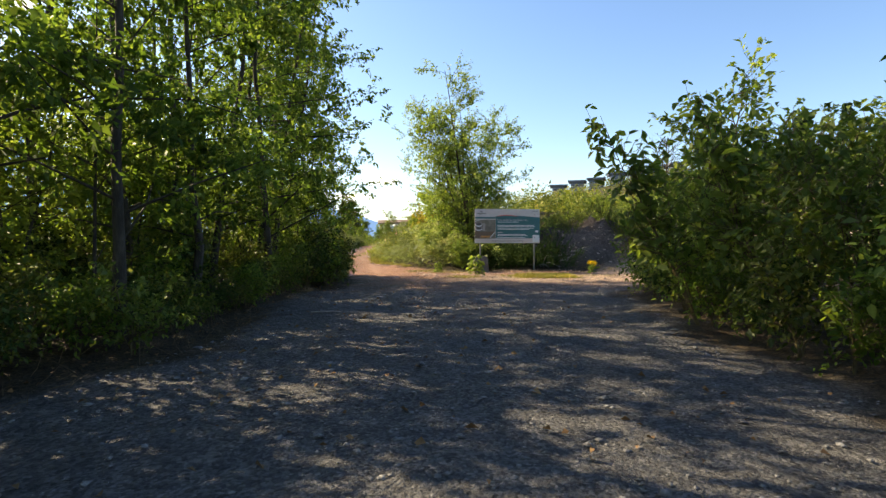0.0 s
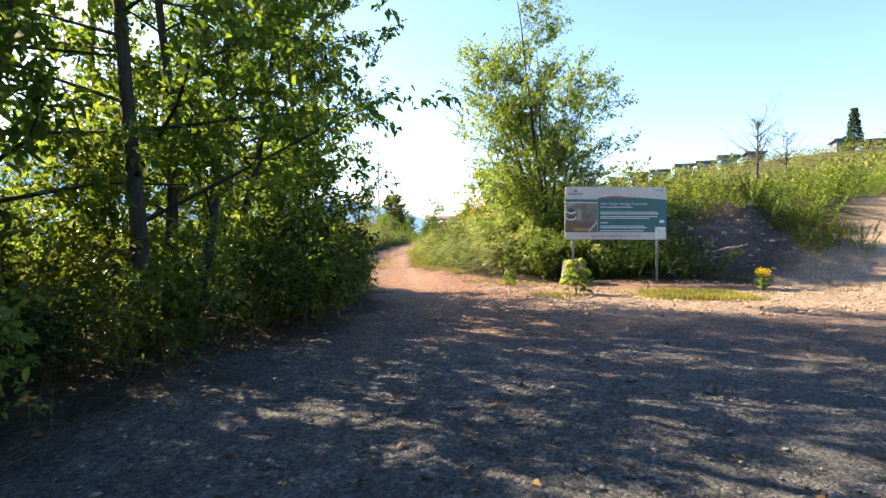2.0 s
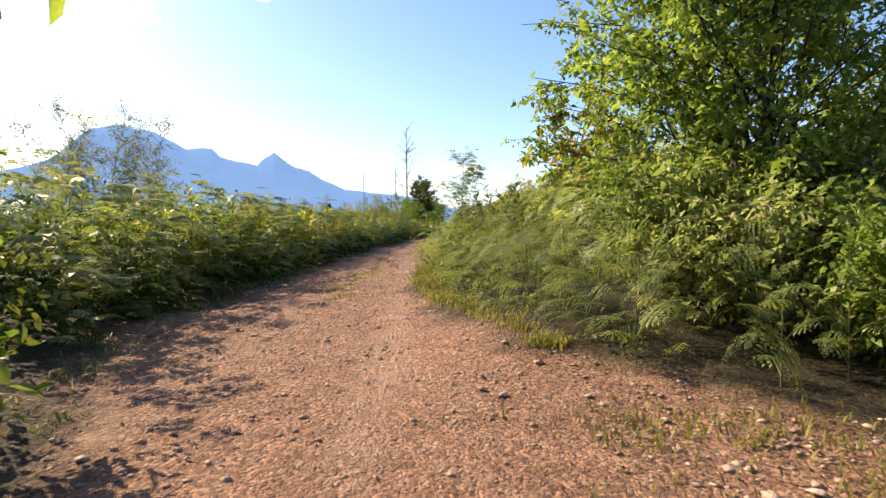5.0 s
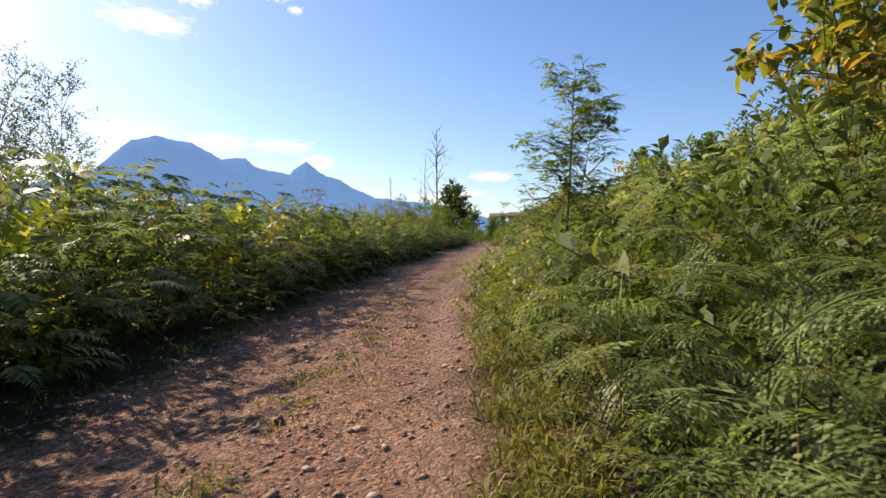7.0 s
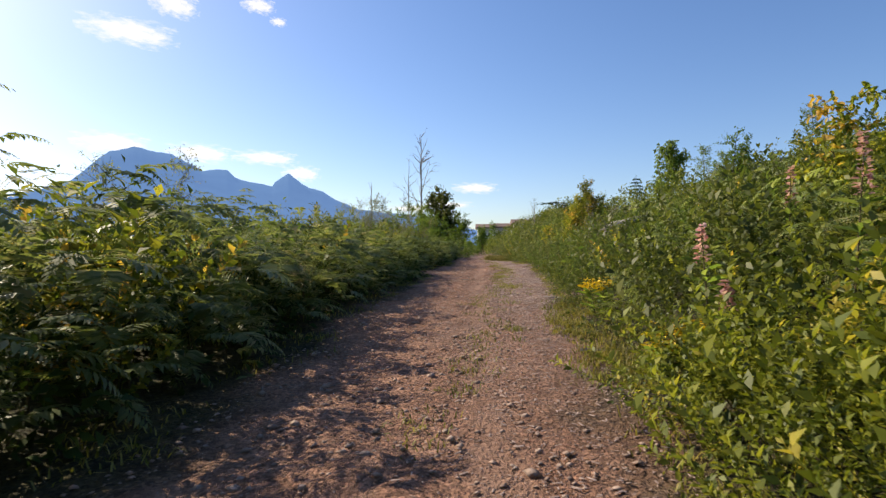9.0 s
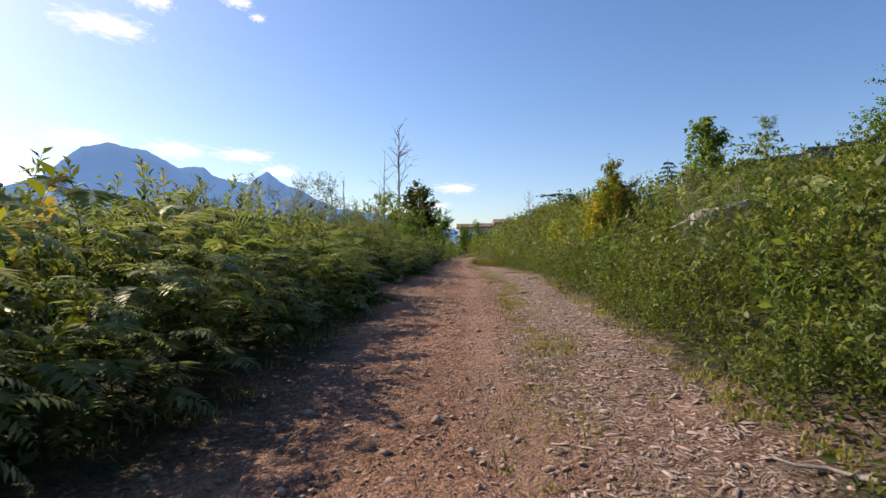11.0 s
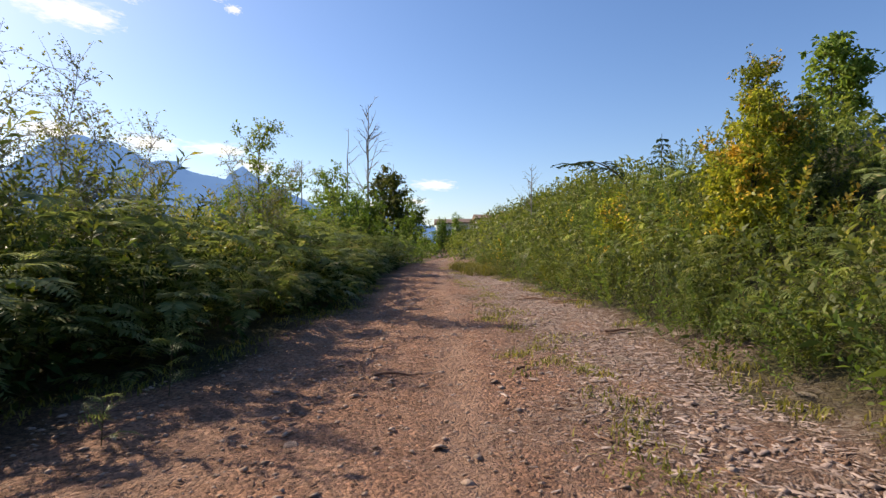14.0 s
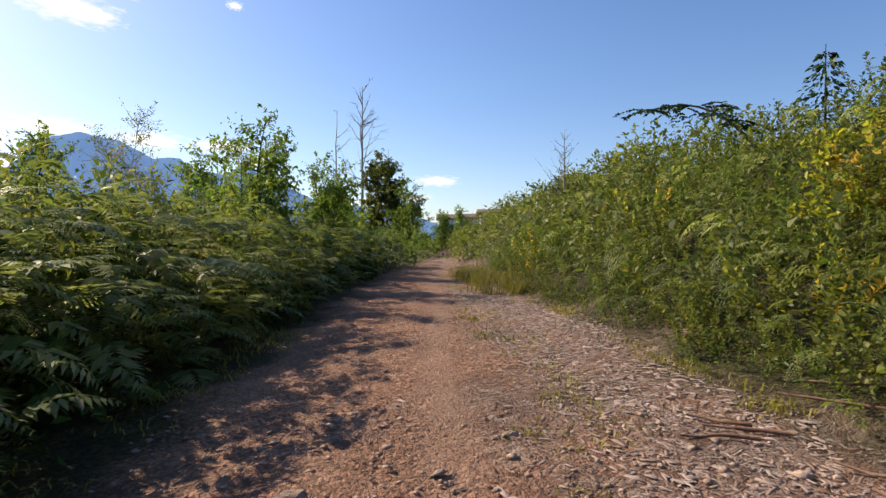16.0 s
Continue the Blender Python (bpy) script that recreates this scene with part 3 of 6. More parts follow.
def make_ground():
    xs = np.concatenate([-np.geomspace(3500, 13, 34), np.arange(-12, -7.7, 0.18), np.arange(-7.7, -2.0, 0.075), np.arange(-2.0, 9.01, 0.15), np.geomspace(9.6, 3500, 36)])
    ys = np.concatenate([-np.geomspace(3500, 4, 22), np.arange(-3, 56.01, 0.18), np.geomspace(57, 4200, 34)])
    gx, gy = np.meshgrid(xs, ys)
    gz = height(gx, gy)
    fine = step(16, 10, np.abs(gx)) * step(70, 55, gy) * step(-8, -3, gy)
    gz = gz + rng.normal(0, 0.006, gz.shape) * fine
    verts = np.stack([gx, gy, gz], -1).reshape(-1, 3)
    w = len(xs)
    i = (np.arange(len(ys) - 1)[:, None] * w + np.arange(w - 1)[None]).ravel()
    me = mesh_from("ground", verts, np.stack([i, i + 1, i + w + 1, i + w], 1), GROUND, True)
    x, y = verts[:, 0], verts[:, 1]
    jag = 0.28 * ripple(x * 2.3, y * 2.3) + 0.12 * ripple(x * 6, y * 6)
    inner = np.minimum(x - left_edge(y), right_edge(y) - x) + jag
    within = step(-0.15, 0.35, inner)
    redness = step(8.5, 13.5, y + jag * 3 - np.abs(x + 0.6) * 0.25)
    side = step(10.8, 13.0, y + jag * 2 - 0.1 * x) * step(-0.9, 1.4, x + jag * 2) * (1 - step(0.0, 1.0, y - 16.6 - np.clip(x - 5.4, -2, 60) * 1.05 + jag)) * (1 - step(23.5, 26, y + jag * 2 - 0.1 * x))
    layers = {"gravel": within * (1 - redness), "trail": within * redness, "sand": np.maximum(side, 0), "grassy": step(0.35, -0.2, inner) * step(16, 20, y)}
    from_edge = right_edge(y) - x + 1.6 * jag
    layers["chips"] = 0.95 * step(-0.5, 0.0, from_edge) * step(1.5, 0.8, from_edge) * step(25, 36, y) * step(120, 60, y)
    layers["chips"] += 0.25 * within * step(28, 38, y) * np.clip(ripple(x * 3, y * 3) + 0.3, 0, 1)
    layers["chips"] = np.clip(layers["chips"] * (1 - 0.8 * np.exp(-((x - np.interp(y, TRACK_Y, TRACK_X)) / 0.16) ** 2)) * (0.72 + 0.45 * ripple(x * 4.5, y * 4.5)), 0, 1)
    pile = np.exp(-(((x - 5.0) / 2.4) ** 2 + ((y - 19.0) / 1.8) ** 2) ** 2)
    layers["gravel"] = np.maximum(layers["gravel"], 0.5 * pile)
    layers["trail"] = np.maximum(layers["trail"], 0.12 * pile)
    layers["sand"] = layers["sand"] * (1 - 0.8 * pile)
    layers["grassy"] = layers["grassy"] * (1 - pile)
    line = x - np.interp(y, TRACK_Y, TRACK_X) + 0.03 * np.sin(y * 1.3)
    tracks = np.exp(-(line / 0.13) ** 4) + 0.7 * np.exp(-((line + 1.1) / 0.2) ** 2)
    layers["rut"] = 1.0 * np.clip(tracks, 0, 1) * within * step(12, 18, y) * np.clip(0.75 + 0.5 * ripple(x * 1.1, y * 0.5), 0, 1)
    for key, value in layers.items():
        me.attributes.new(key, "FLOAT", "POINT").data.foreach_set("value", value.astype(np.float32))
    return tagged(new("ground", me), "gravel and red-brown dirt track through soil and scrub", "ground", kind="structure")


make_ground()


def on_ground(x, y, dz=0.0):
    return (float(x), float(y), float(height(x, y)) + dz)


# ---- distance: mountains, clouds ----
def make_mountain():
    ridge_az = [70, 60, 52, 47, 44, 42.3, 41, 39, 37.5, 36, 34.5, 33.4, 32.2, 31.2, 30.4, 28.5, 27, 26.7, 25.45, 24.2, 23.4, 22, 20.5, 18.5, 16, 13, 10, 7, 3, -2]
    ridge_el = [3.4, 3.8, 4.2, 4.8, 5.9, 7.6, 8.8, 9.35, 9.1, 8.9, 8.2, 7.5, 7.8, 7.75, 7.0, 6.6, 6.35, 6.85, 7.65, 6.75, 6.3, 5.9, 5.0, 4.2, 3.9, 3.6, 3.2, 2.2, 1.2, 0.2]
    az = np.linspace(70, -2, 700)
    el = np.interp(-az, [-a for a in ridge_az], ridge_el) + 0.32
    crest = 0.035 * np.sin(az * 2.3) + 0.015 * np.sin(az * 7.7 + 1)
    soft = np.convolve(np.pad(el, 60, mode="edge"), np.hanning(121) / np.hanning(121).sum(), "valid")
    rows = []
    for k, f in enumerate(np.linspace(0, 1, 12)):
        r = 1700 + 1300 * f
        z = np.tan(np.radians(soft + (el + crest - soft) * f ** 7)) * 3000 * f ** 1.25
        rows.append(np.stack([-np.sin(np.radians(az)) * r - 3, np.cos(np.radians(az)) * r + 28, z], 1))
    back = rows[-1].copy()
    back[:, :2] *= 1.15
    back[:, 2] = -20
    rows.append(back)
    v = np.concatenate(rows)
    w = len(az)
    i = (np.arange(len(rows) - 1)[:, None] * w + np.arange(w - 1)[None]).ravel()
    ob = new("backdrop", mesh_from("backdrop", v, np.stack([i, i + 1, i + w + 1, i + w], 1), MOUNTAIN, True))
    return tagged(ob, "mountain range with two peaks, blue haze painted as glow", "mountain", kind="structure")


make_mountain()


def make_cloud(az, el, wide, tall):
    far = 3600.0
    bm = bmesh.new()
    bmesh.ops.create_grid(bm, x_segments=2, y_segments=2, size=1.0)
    me = bpy.data.meshes.new("cloud")
    bm.to_mesh(me)
    bm.free()
    me.materials.append(CLOUD)
    a, e = radians(az), radians(el)
    at = Vector((-math.sin(a) * math.cos(e), math.cos(a) * math.cos(e), math.sin(e))) * far + Vector((-3, 28, 0))
    ob = new("cloud", me)
    ob.matrix_basis = look(at, at * 2) @ Matrix.Diagonal((far * math.tan(radians(wide / 2)), far * math.tan(radians(tall / 2)), far * 0.02, 1))
    ob.visible_shadow = False
    return tagged(ob, "small white fair-weather cloud", "cloud", "clouds", "structure")


for row in ((39.5, 19.4, 8.0, 2.6), (35.8, 22.2, 4.2, 2.4), (28.3, 23.2, 3.2, 1.6), (26.4, 22.0, 1.6, 0.9), (40.8, 9.8, 6.5, 2.2), (33.6, 9.5, 6.0, 2.0), (27.6, 9.4, 6.5, 1.6), (24.2, 8.0, 4.0, 1.8), (6.4, 6.7, 5.0, 1.3), (9.5, 5.0, 6.0, 0.9), (13.0, 4.6, 5, 0.9)):
    make_cloud(*row)


# ---- plants ----
def spot(x, y, turn=None, scale=1.0, dz=0.0, tilt=0.0):
    m = pose(*on_ground(x, y, dz), tilt, 0, rng.uniform(0, 360) if turn is None else turn)
    return m @ Matrix.Diagonal((scale, scale, scale, 1))


def make_tree(name, m, label, category, group, wood, crown, bark, leaf, crown_name="crown", wood_name="trunk"):
    ob = thing(name, m, label, category, group)
    part(wood_name, mesh_from(wood_name, *wood, bark, True), None, ob)
    part(crown_name, mesh_from(crown_name, *crown, leaf), None, ob)
    return ob


def planted(kinds, rows):
    """Copies of the kinds in turn, at rows of x, y, scale."""
    for i, (x, y, s) in enumerate(rows):
        copy_thing(kinds[i % len(kinds)], spot(x, y, None, s))


def park(ob):
    """Takes a pattern away again once its copies stand."""
    for o in (*ob.children_recursive, ob):
        bpy.data.objects.remove(o)


def alder_stand():
    kinds = []
    for i in range(4):
        wood, crown, _ = grow(rng.uniform(6.2, 7.6), 0.054, 32, 1.75, 0.12, 8, 33, 0.064, lean=0.07, rise=0.5, twig_len=0.42, full=i < 2, fine=i == 0)
        kinds.append(make_tree("alder_tree", pose(0, 0, 0), "slender grey-barked alder with a dense leafy crown", "tree", "alders beside the gravel track", wood, crown, BARK, LEAF_ALDER))
    # Rows behind the start and far right: unseen, added to shade the gravel.
    planted(kinds, [(-3.1, 3.6, 0.95), (-3.3, 5.6, 1.0), (-3.6, 7.4, 1.05), (-2.85, 9.1, 1.05), (-3.5, 10.3, 1.0), (-3.5, 11.7, 0.95), (-4.0, 13.8, 1.0), (-3.2, 13.3, 0.8),
                    (-4.7, 6.5, 1.1), (-4.9, 9.2, 1.05), (-5.3, 11.8, 1.05), (-5.4, 14.6, 1.0), (-4.2, 2.2, 1.0), (-3.4, 0.6, 0.95), (-2.9, 2.6, 0.9), (-3.3, -1.6, 1.0), (-4.6, -3.6, 1.1),
                    (-3.6, -6, 1.1), (3.9, -4.5, 1.0), (5.6, 1.4, 0.9), (4.4, -7.5, 1.1), (-1.2, -9.5, 1.1), (1.4, -10.5, 1.1), (7.0, 3.6, 0.8), (-3.6, 14.9, 0.85), (-3.0, 6.6, 0.95), (-2.7, -3.6, 0.9), (-2.7, 4.6, 0.9), (-3.3, 2.0, 0.85)])
    for i, (x, y, a) in enumerate(((-3.4, 10.7, 9), (-3.7, 12.3, 8), (-3.6, 8.5, 8))):
        copy_thing(kinds[i], pose(*on_ground(x, y), 0, a, 0))
    for k in kinds:
        park(k)
    kinds = []
    for i in range(2):
        wood, crown, _ = grow(2.6, 0.03, 14, 0.9, 0.06, 6, 13, 0.07, lean=0.05, stems=3, spread=0.6, rise=0.7, twig_len=0.36, full=False, fine=False)
        kinds.append(make_tree("alder_sapling", pose(0, 0, 0), "leafy young alder filling the gaps in the stand", "tree", "young alders in the stand", wood, crown, BARK, LEAF_BRIGHT))
    planted(kinds, [(-7.6 - 2.6 * ((i * 0.618) % 1), -0.5 + 3.8 * i, 0.6 + 0.3 * ((i * 0.37) % 1)) for i in range(5)] + [(-3.9, 9.7, 0.6), (-3.8, 12.6, 0.7), (-4.0, 5.0, 0.6), (-4.4, 15.0, 0.7), (-3.6, 15.4, 0.5), (-5.9, 6.6, 0.6), (-5.9, 12.6, 0.6), (-3.0, 12.9, 0.42), (-3.1, 13.9, 0.46), (-3.3, 14.8, 0.48), (-4.3, 7.6, 0.8), (-3.5, 3.4, 0.85), (-3.8, 4.8, 0.95), (-3.6, 6.4, 0.85), (-3.9, 8.2, 0.95), (-3.5, 9.8, 0.85), (-3.8, 11.2, 0.95), (-4.9, 4.0, 1.0), (-4.8, 8.4, 1.0), (-5.2, 7.2, 1.15), (-5.7, 8.8, 1.15), (-5.0, 5.6, 1.1), (-3.7, 1.9, 0.9), (-3.4, 14.1, 0.9), (-3.4, 12.8, 0.8)])
    for k in kinds:
        park(k)
    # thin bare stems between the alders
    for i in range(9):
        x, y = rng.uniform(-6, -2.9), rng.uniform(1.5, 14)
        h = rng.uniform(2.6, 4.2)
        u = np.linspace(0, 1, 6)
        line = np.stack([u * rng.uniform(-0.4, 0.4), u * rng.uniform(-0.4, 0.4), u * h - 0.05], 1)
        ob = thing("bare_sapling", spot(x, y), "thin bare dark sapling stem in the alder stand", "sapling", "bare stems")
        part("stem", mesh_from("stem", *tube(line, 0.022 * (1 - 0.8 * u), 5), BARK, True), None, ob)
        for _ in range(3):
            f = rng.uniform(0.3, 0.8)
            p = line[int(f * 5)]
            d = np.array([rng.normal(), rng.normal(), 0.5])
            tw = np.stack([p, p + d * 0.25, p + d * 0.5 + [0, 0, 0.1]])
            part("twig", mesh_from("twig", *tube(tw, [0.008, 0.005, 0.002], 4), BARK, True), None, ob)


def big_shrubs():
    """Alder and willow scrub beside the gravel, opposite the stand."""
    kinds = []
    for i in range(3):
        wood, crown, _ = grow(rng.uniform(2.3, 2.9), 0.026, 12, 0.9, 0.1, 6, 11, 0.074, lean=0.08, stems=4, spread=0.7, rise=1.1, twig_len=0.36, full=False)
        kinds.append(make_tree("willow_shrub", pose(0, 0, 0), "tall leafy green shrub with arching stems at the track's edge", "shrub", "shrubs beside the gravel", wood, crown, STEM, LEAF_BRIGHT if i == 1 else LEAF_SHRUB, "foliage", "branchwork"))
    planted(kinds, [(3.2, 4.0, 0.85), (3.3, 5.6, 0.95), (3.6, 7.2, 1.0), (4.1, 8.8, 0.95), (4.9, 10.2, 0.7), (2.9, 2.2, 0.7), (4.7, 5.8, 1.05), (5.4, 8.0, 1.0), (4.2, 2.6, 1.05), (6.4, 10.2, 0.8), (3.4, 0.2, 0.9), (6.4, 6.0, 1.2)])
    wood, crown, _ = grow(2.3, 0.014, 12, 0.4, 0.3, 3, 4, 0.095, lean=0.05, stems=4, spread=0.5, rise=0.9, twig_len=0.26)
    arch = make_tree("willow_shrub", pose(0, 0, 0), "slender arching shrub with long leaves hanging over the gravel", "shrub", "shrubs beside the gravel", wood, crown, STEM, LEAF_BRIGHT, "foliage", "branchwork")
    for x, y, a, k in ((2.55, 5.5, -19, 1.0), (3.0, 5.0, -12, 1.0)):
        copy_thing(arch, pose(*on_ground(x, y), 0, a, 0) @ Matrix.Rotation(x * 40, 4, "Z") @ Matrix.Scale(k, 4))
    park(arch)
    for k in kinds:
        park(k)


def undergrowth():
    kinds = []
    for i in range(4):
        wood, crown, _ = grow(rng.uniform(0.75, 1.05), 0.012, 7, 0.5, 0.1, 4, 7, 0.062, stems=5, spread=0.5, rise=(0.6, 0.9, 0.7, 1.1)[i], twig_len=0.24, full=True, fine=False)
        # The fourth bush takes the leaf whose colour holds the shade.
        kinds.append(make_tree("bramble_bush", pose(0, 0, 0), "tangled green bush growing under the alders", "bush", "undergrowth", wood, crown, STEM, (LEAF_SHRUB, LEAF_ALDER, LEAF_BANK, LEAF_SHADED)[i], "foliage", "branchwork"))
    rows = []
    for y in np.arange(-2.5, 15.2, 0.42):
        wave = 0.5 + 0.5 * math.sin(y * 1.9) * math.sin(y * 0.7 + 1)
        rows.append((left_edge(y) - rng.uniform(0.15, 0.5) - 0.25 * wave, y + rng.uniform(-0.2, 0.2), rng.uniform(0.22, 0.5) + 0.3 * (1 - wave)))
        rows.append((left_edge(y) - rng.uniform(0.8, 1.6), y + rng.uniform(-0.2, 0.2), rng.uniform(0.45, 1.0)))
        rows.append((left_edge(y) - rng.uniform(1.8, 3.2), y + rng.uniform(-0.2, 0.2), rng.uniform(0.6, 1.0)))
    for y in np.arange(10.6, 15.8, 0.4):
        rows.append((left_edge(y) - rng.uniform(0.25, 0.7), y, rng.uniform(0.7, 1.1)))
    for y in np.arange(0.5, 11.2, 0.5):
        rows.append((right_edge(y) + rng.uniform(0.25, 0.6), y, rng.uniform(0.6, 1.0)))
    planted(kinds, rows)
    for k in kinds:
        park(k)
    # dry twigs and last year's stalks at the foot of the stand
    n = 260
    y = rng.uniform(0.5, 12.5, n)
    x = left_edge(y) - np.abs(rng.normal(0.0, 0.45, n)) + 0.12
    d = unit(np.stack([rng.normal(0.15, 0.6, n), rng.normal(0, 0.6, n), rng.uniform(0.1, 0.9, n)], 1))
    ln = rng.uniform(0.08, 0.34, n)
    pieces = []
    for k in range(n):
        p = np.array([x[k], y[k], float(height(x[k], y[k]))])
        q = p + d[k] * ln[k] * 0.5 + rng.normal(0, 0.02, 3)
        pieces.append(tube(np.stack([p, q, p + d[k] * ln[k]]), [0.003, 0.002, 0.001], 3))
    stuff("dry_brush", "tangle of dry brown twigs and stalks under the trees", "brush", pieces, DEAD_STALK)


def sign_alder():
    wood, crown, _ = grow(5.4, 0.05, 26, 1.75, 0.05, 9, 28, 0.056, full=False, lean=0.05, stems=8, spread=1.7, rise=0.85, twig_len=0.42)
    make_tree("alder_clump", spot(0.95, 19.75, 40, 1.14), "bright green many-stemmed alder behind the notice board", "tree", "", wood, crown, BARK, LEAF_BRIGHT)
    kinds = []
    for i in range(2):
        wood, crown, _ = grow(1.1, 0.016, 10, 0.6, 0.1, 5, 18, 0.055, full=False, fine=False, stems=5, spread=0.5, rise=0.6, twig_len=0.22)
        kinds.append(make_tree("salmonberry_bush", pose(0, 0, 0), "leafy sunlit berry bush at the foot of the alder", "bush", "bushes round the notice board", wood, crown, STEM, LEAF_FERN if i else LEAF_SHRUB, "foliage", "branchwork"))
    planted(kinds, [(1.3, 17.5, 0.7), (0.1, 18.0, 1.0), (0.75, 17.7, 0.8), (0.3, 19.6, 1.1), (0.6, 17.2, 0.7), (1.6, 19.6, 1.4), (-0.2, 18.6, 0.9)])
    for k in kinds:
        park(k)


def rowan(x, y, scale):
    """A young rowan: feathered leaves of paired leaflets in sprays along its limbs."""
    wood, _, (where, way) = grow(2.9, 0.02, 30, 0.8, 0.1, 6, 3, 0.05, lean=0.03, stems=2, spread=0.45, rise=0.7, twig_len=0.24)
    n = len(where)
    blade = frond(0.2, 9, False)[1]
    turns = np.arctan2(-way[:, 0], way[:, 1])
    v = placed(blade[0] * [1.15, 1, 0.6], turns, rng.uniform(-0.7, 0.15, n), rng.uniform(0.75, 1.25, n), where)
    make_tree("rowan_sapling", spot(x, y, None, scale), "young rowan with feathery leaves rising from the bank", "sapling", "", wood, (v, repeated(blade[1], len(blade[0]), n)), STEM, LEAF_BRIGHT)


def saplings():
    """Young trees that stand out of the hedges."""
    rowan(-2.5, 24.5, 0.7)
    wood, crown, _ = grow(3.0, 0.024, 36, 0.9, 0.1, 6, 17, 0.045, lean=0.03, rise=1.0, twig_len=0.22, full=False)
    a = make_tree("birch_sapling", pose(0, 0, 0), "slim young birch standing out of the hedge", "sapling", "saplings along the trail", wood, crown, STEM, LEAF_BRIGHT)
    planted([a], [(-10.6, 46.8, 0.55), (-8.5, 46.3, 0.72), (-9.2, 52.0, 0.62), (2.5, 48.2, 0.72), (0.7, 35.6, 0.45), (-12, 60, 1.1), (-10.3, 50.2, 0.55), (0.2, 38.5, 0.4)])
    park(a)
    wood, crown, _ = grow(3.0, 0.016, 26, 0.8, 0.08, 5, 9, 0.038, lean=0.03, stems=4, spread=0.8, rise=1.3, twig_len=0.3, full=False)
    b = make_tree("willow_sapling", pose(0, 0, 0), "sparse pale willow sapling with upright twigs", "sapling", "saplings along the trail", wood, crown, SILVER_WOOD, LEAF_SCRUB)
    planted([b], [(-9.25, 43.75, 0.8), (-9.45, 43.3, 0.72), (-8.9, 44.2, 0.62), (-8.45, 46.35, 0.6), (-12.6, 27.4, 1.3), (-11.8, 28.6, 1.25), (-13.6, 27.0, 1.2), (-7.4, 29.7, 0.5), (-9.9, 48.6, 0.52), (-8.9, 40.4, 0.62), (-9.3, 39.2, 0.58), (-11.8, 48.6, 0.58), (-10.5, 51.4, 0.7), (-2.6, 37.5, 0.45)])
    park(b)
    wood, crown, _ = grow(2.6, 0.022, 13, 0.95, 0.25, 4, 9, 0.11, lean=0.05, stems=3, spread=0.6, rise=0.7, twig_len=0.28)
    c = make_tree("maple_sapling", pose(0, 0, 0), "young maple with leaves turning yellow and orange", "sapling", "maples on the bank", wood, crown, STEM, LEAF_TURNING)
    planted([c], [(-0.6, 23.9, 0.82), (0.4, 25.6, 0.8), (-1.1, 31.0, 0.5), (-3.4, 49.5, 0.4), (-7.6, 27.0, 0.4), (-7.3, 25.6, 0.4), (-8.8, 35.0, 0.4)])
    park(c)
    wood, crown, _ = grow(2.4, 0.025, 18, 0.75, 0.15, 5, 14, 0.085, lean=0.05, stems=3, spread=0.5, rise=0.9, twig_len=0.28, full=True)
    c = make_tree("maple_sapling", pose(0, 0, 0), "young broad-leaved maple, light green, on the bank", "sapling", "maples on the bank", wood, crown, STEM, LEAF_BRIGHT)
    planted([c], [(2.3, 53.3, 1.3), (-0.6, 27.6, 0.42)])
    park(c)
    wood, crown, _ = grow(2.3, 0.03, 18, 0.7, 0.06, 6, 22, 0.06, lean=0.04, stems=4, spread=0.5, rise=0.9, twig_len=0.26, full=False, fine=False)
    c = make_tree("turning_alder", pose(0, 0, 0), "dense young alder turning yellow on the bank", "tree", "", wood, crown, BARK, LEAF_TURNING)
    planted([c], [(-2.5, 46.5, 0.78), (-1.9, 47.1, 0.85), (-2.0, 41.4, 0.3)])
    park(c)
    wood, crown, _ = grow(2.6, 0.04, 16, 1.0, 0.08, 6, 14, 0.072, lean=0.04, stems=4, spread=0.7, rise=0.7, twig_len=0.3, full=False, fine=False)
    d = make_tree("young_alder", pose(0, 0, 0), "bushy young alder rising above the bracken", "tree", "young alders", wood, crown, BARK, LEAF_ALDER)
    planted([d], [(-12.4, 47.5, 0.6), (-11.5, 51.0, 0.7), (-10.3, 54.3, 1.0), (-9.8, 57.5, 0.9), (-12.0, 56.0, 1.0), (-11.0, 62, 1.0), (-12.0, 67, 1.1), (-10.5, 74, 1.3), (-13.5, 72, 1.2), (-9.6, 84, 1.0), (-8.9, 92, 1.0), (-11.5, 99, 1.2), (1.2, 27.0, 0.5), (0.8, 40.0, 0.6)])
    park(d)


def bend_alder():
    """The dense dark alder where the trail bends out of sight."""
    wood, crown, _ = grow(6.2, 0.1, 26, 2.2, 0.06, 8, 26, 0.15, lean=0.04, stems=4, spread=1.6, rise=0.6, twig_len=0.6, full=False, fine=False)
    make_tree("alder_tree", spot(-14.8, 88.5, 20, 1.12), "dense dark green alder standing where the trail bends", "tree", "", wood, crown, BARK, LEAF_BANK)


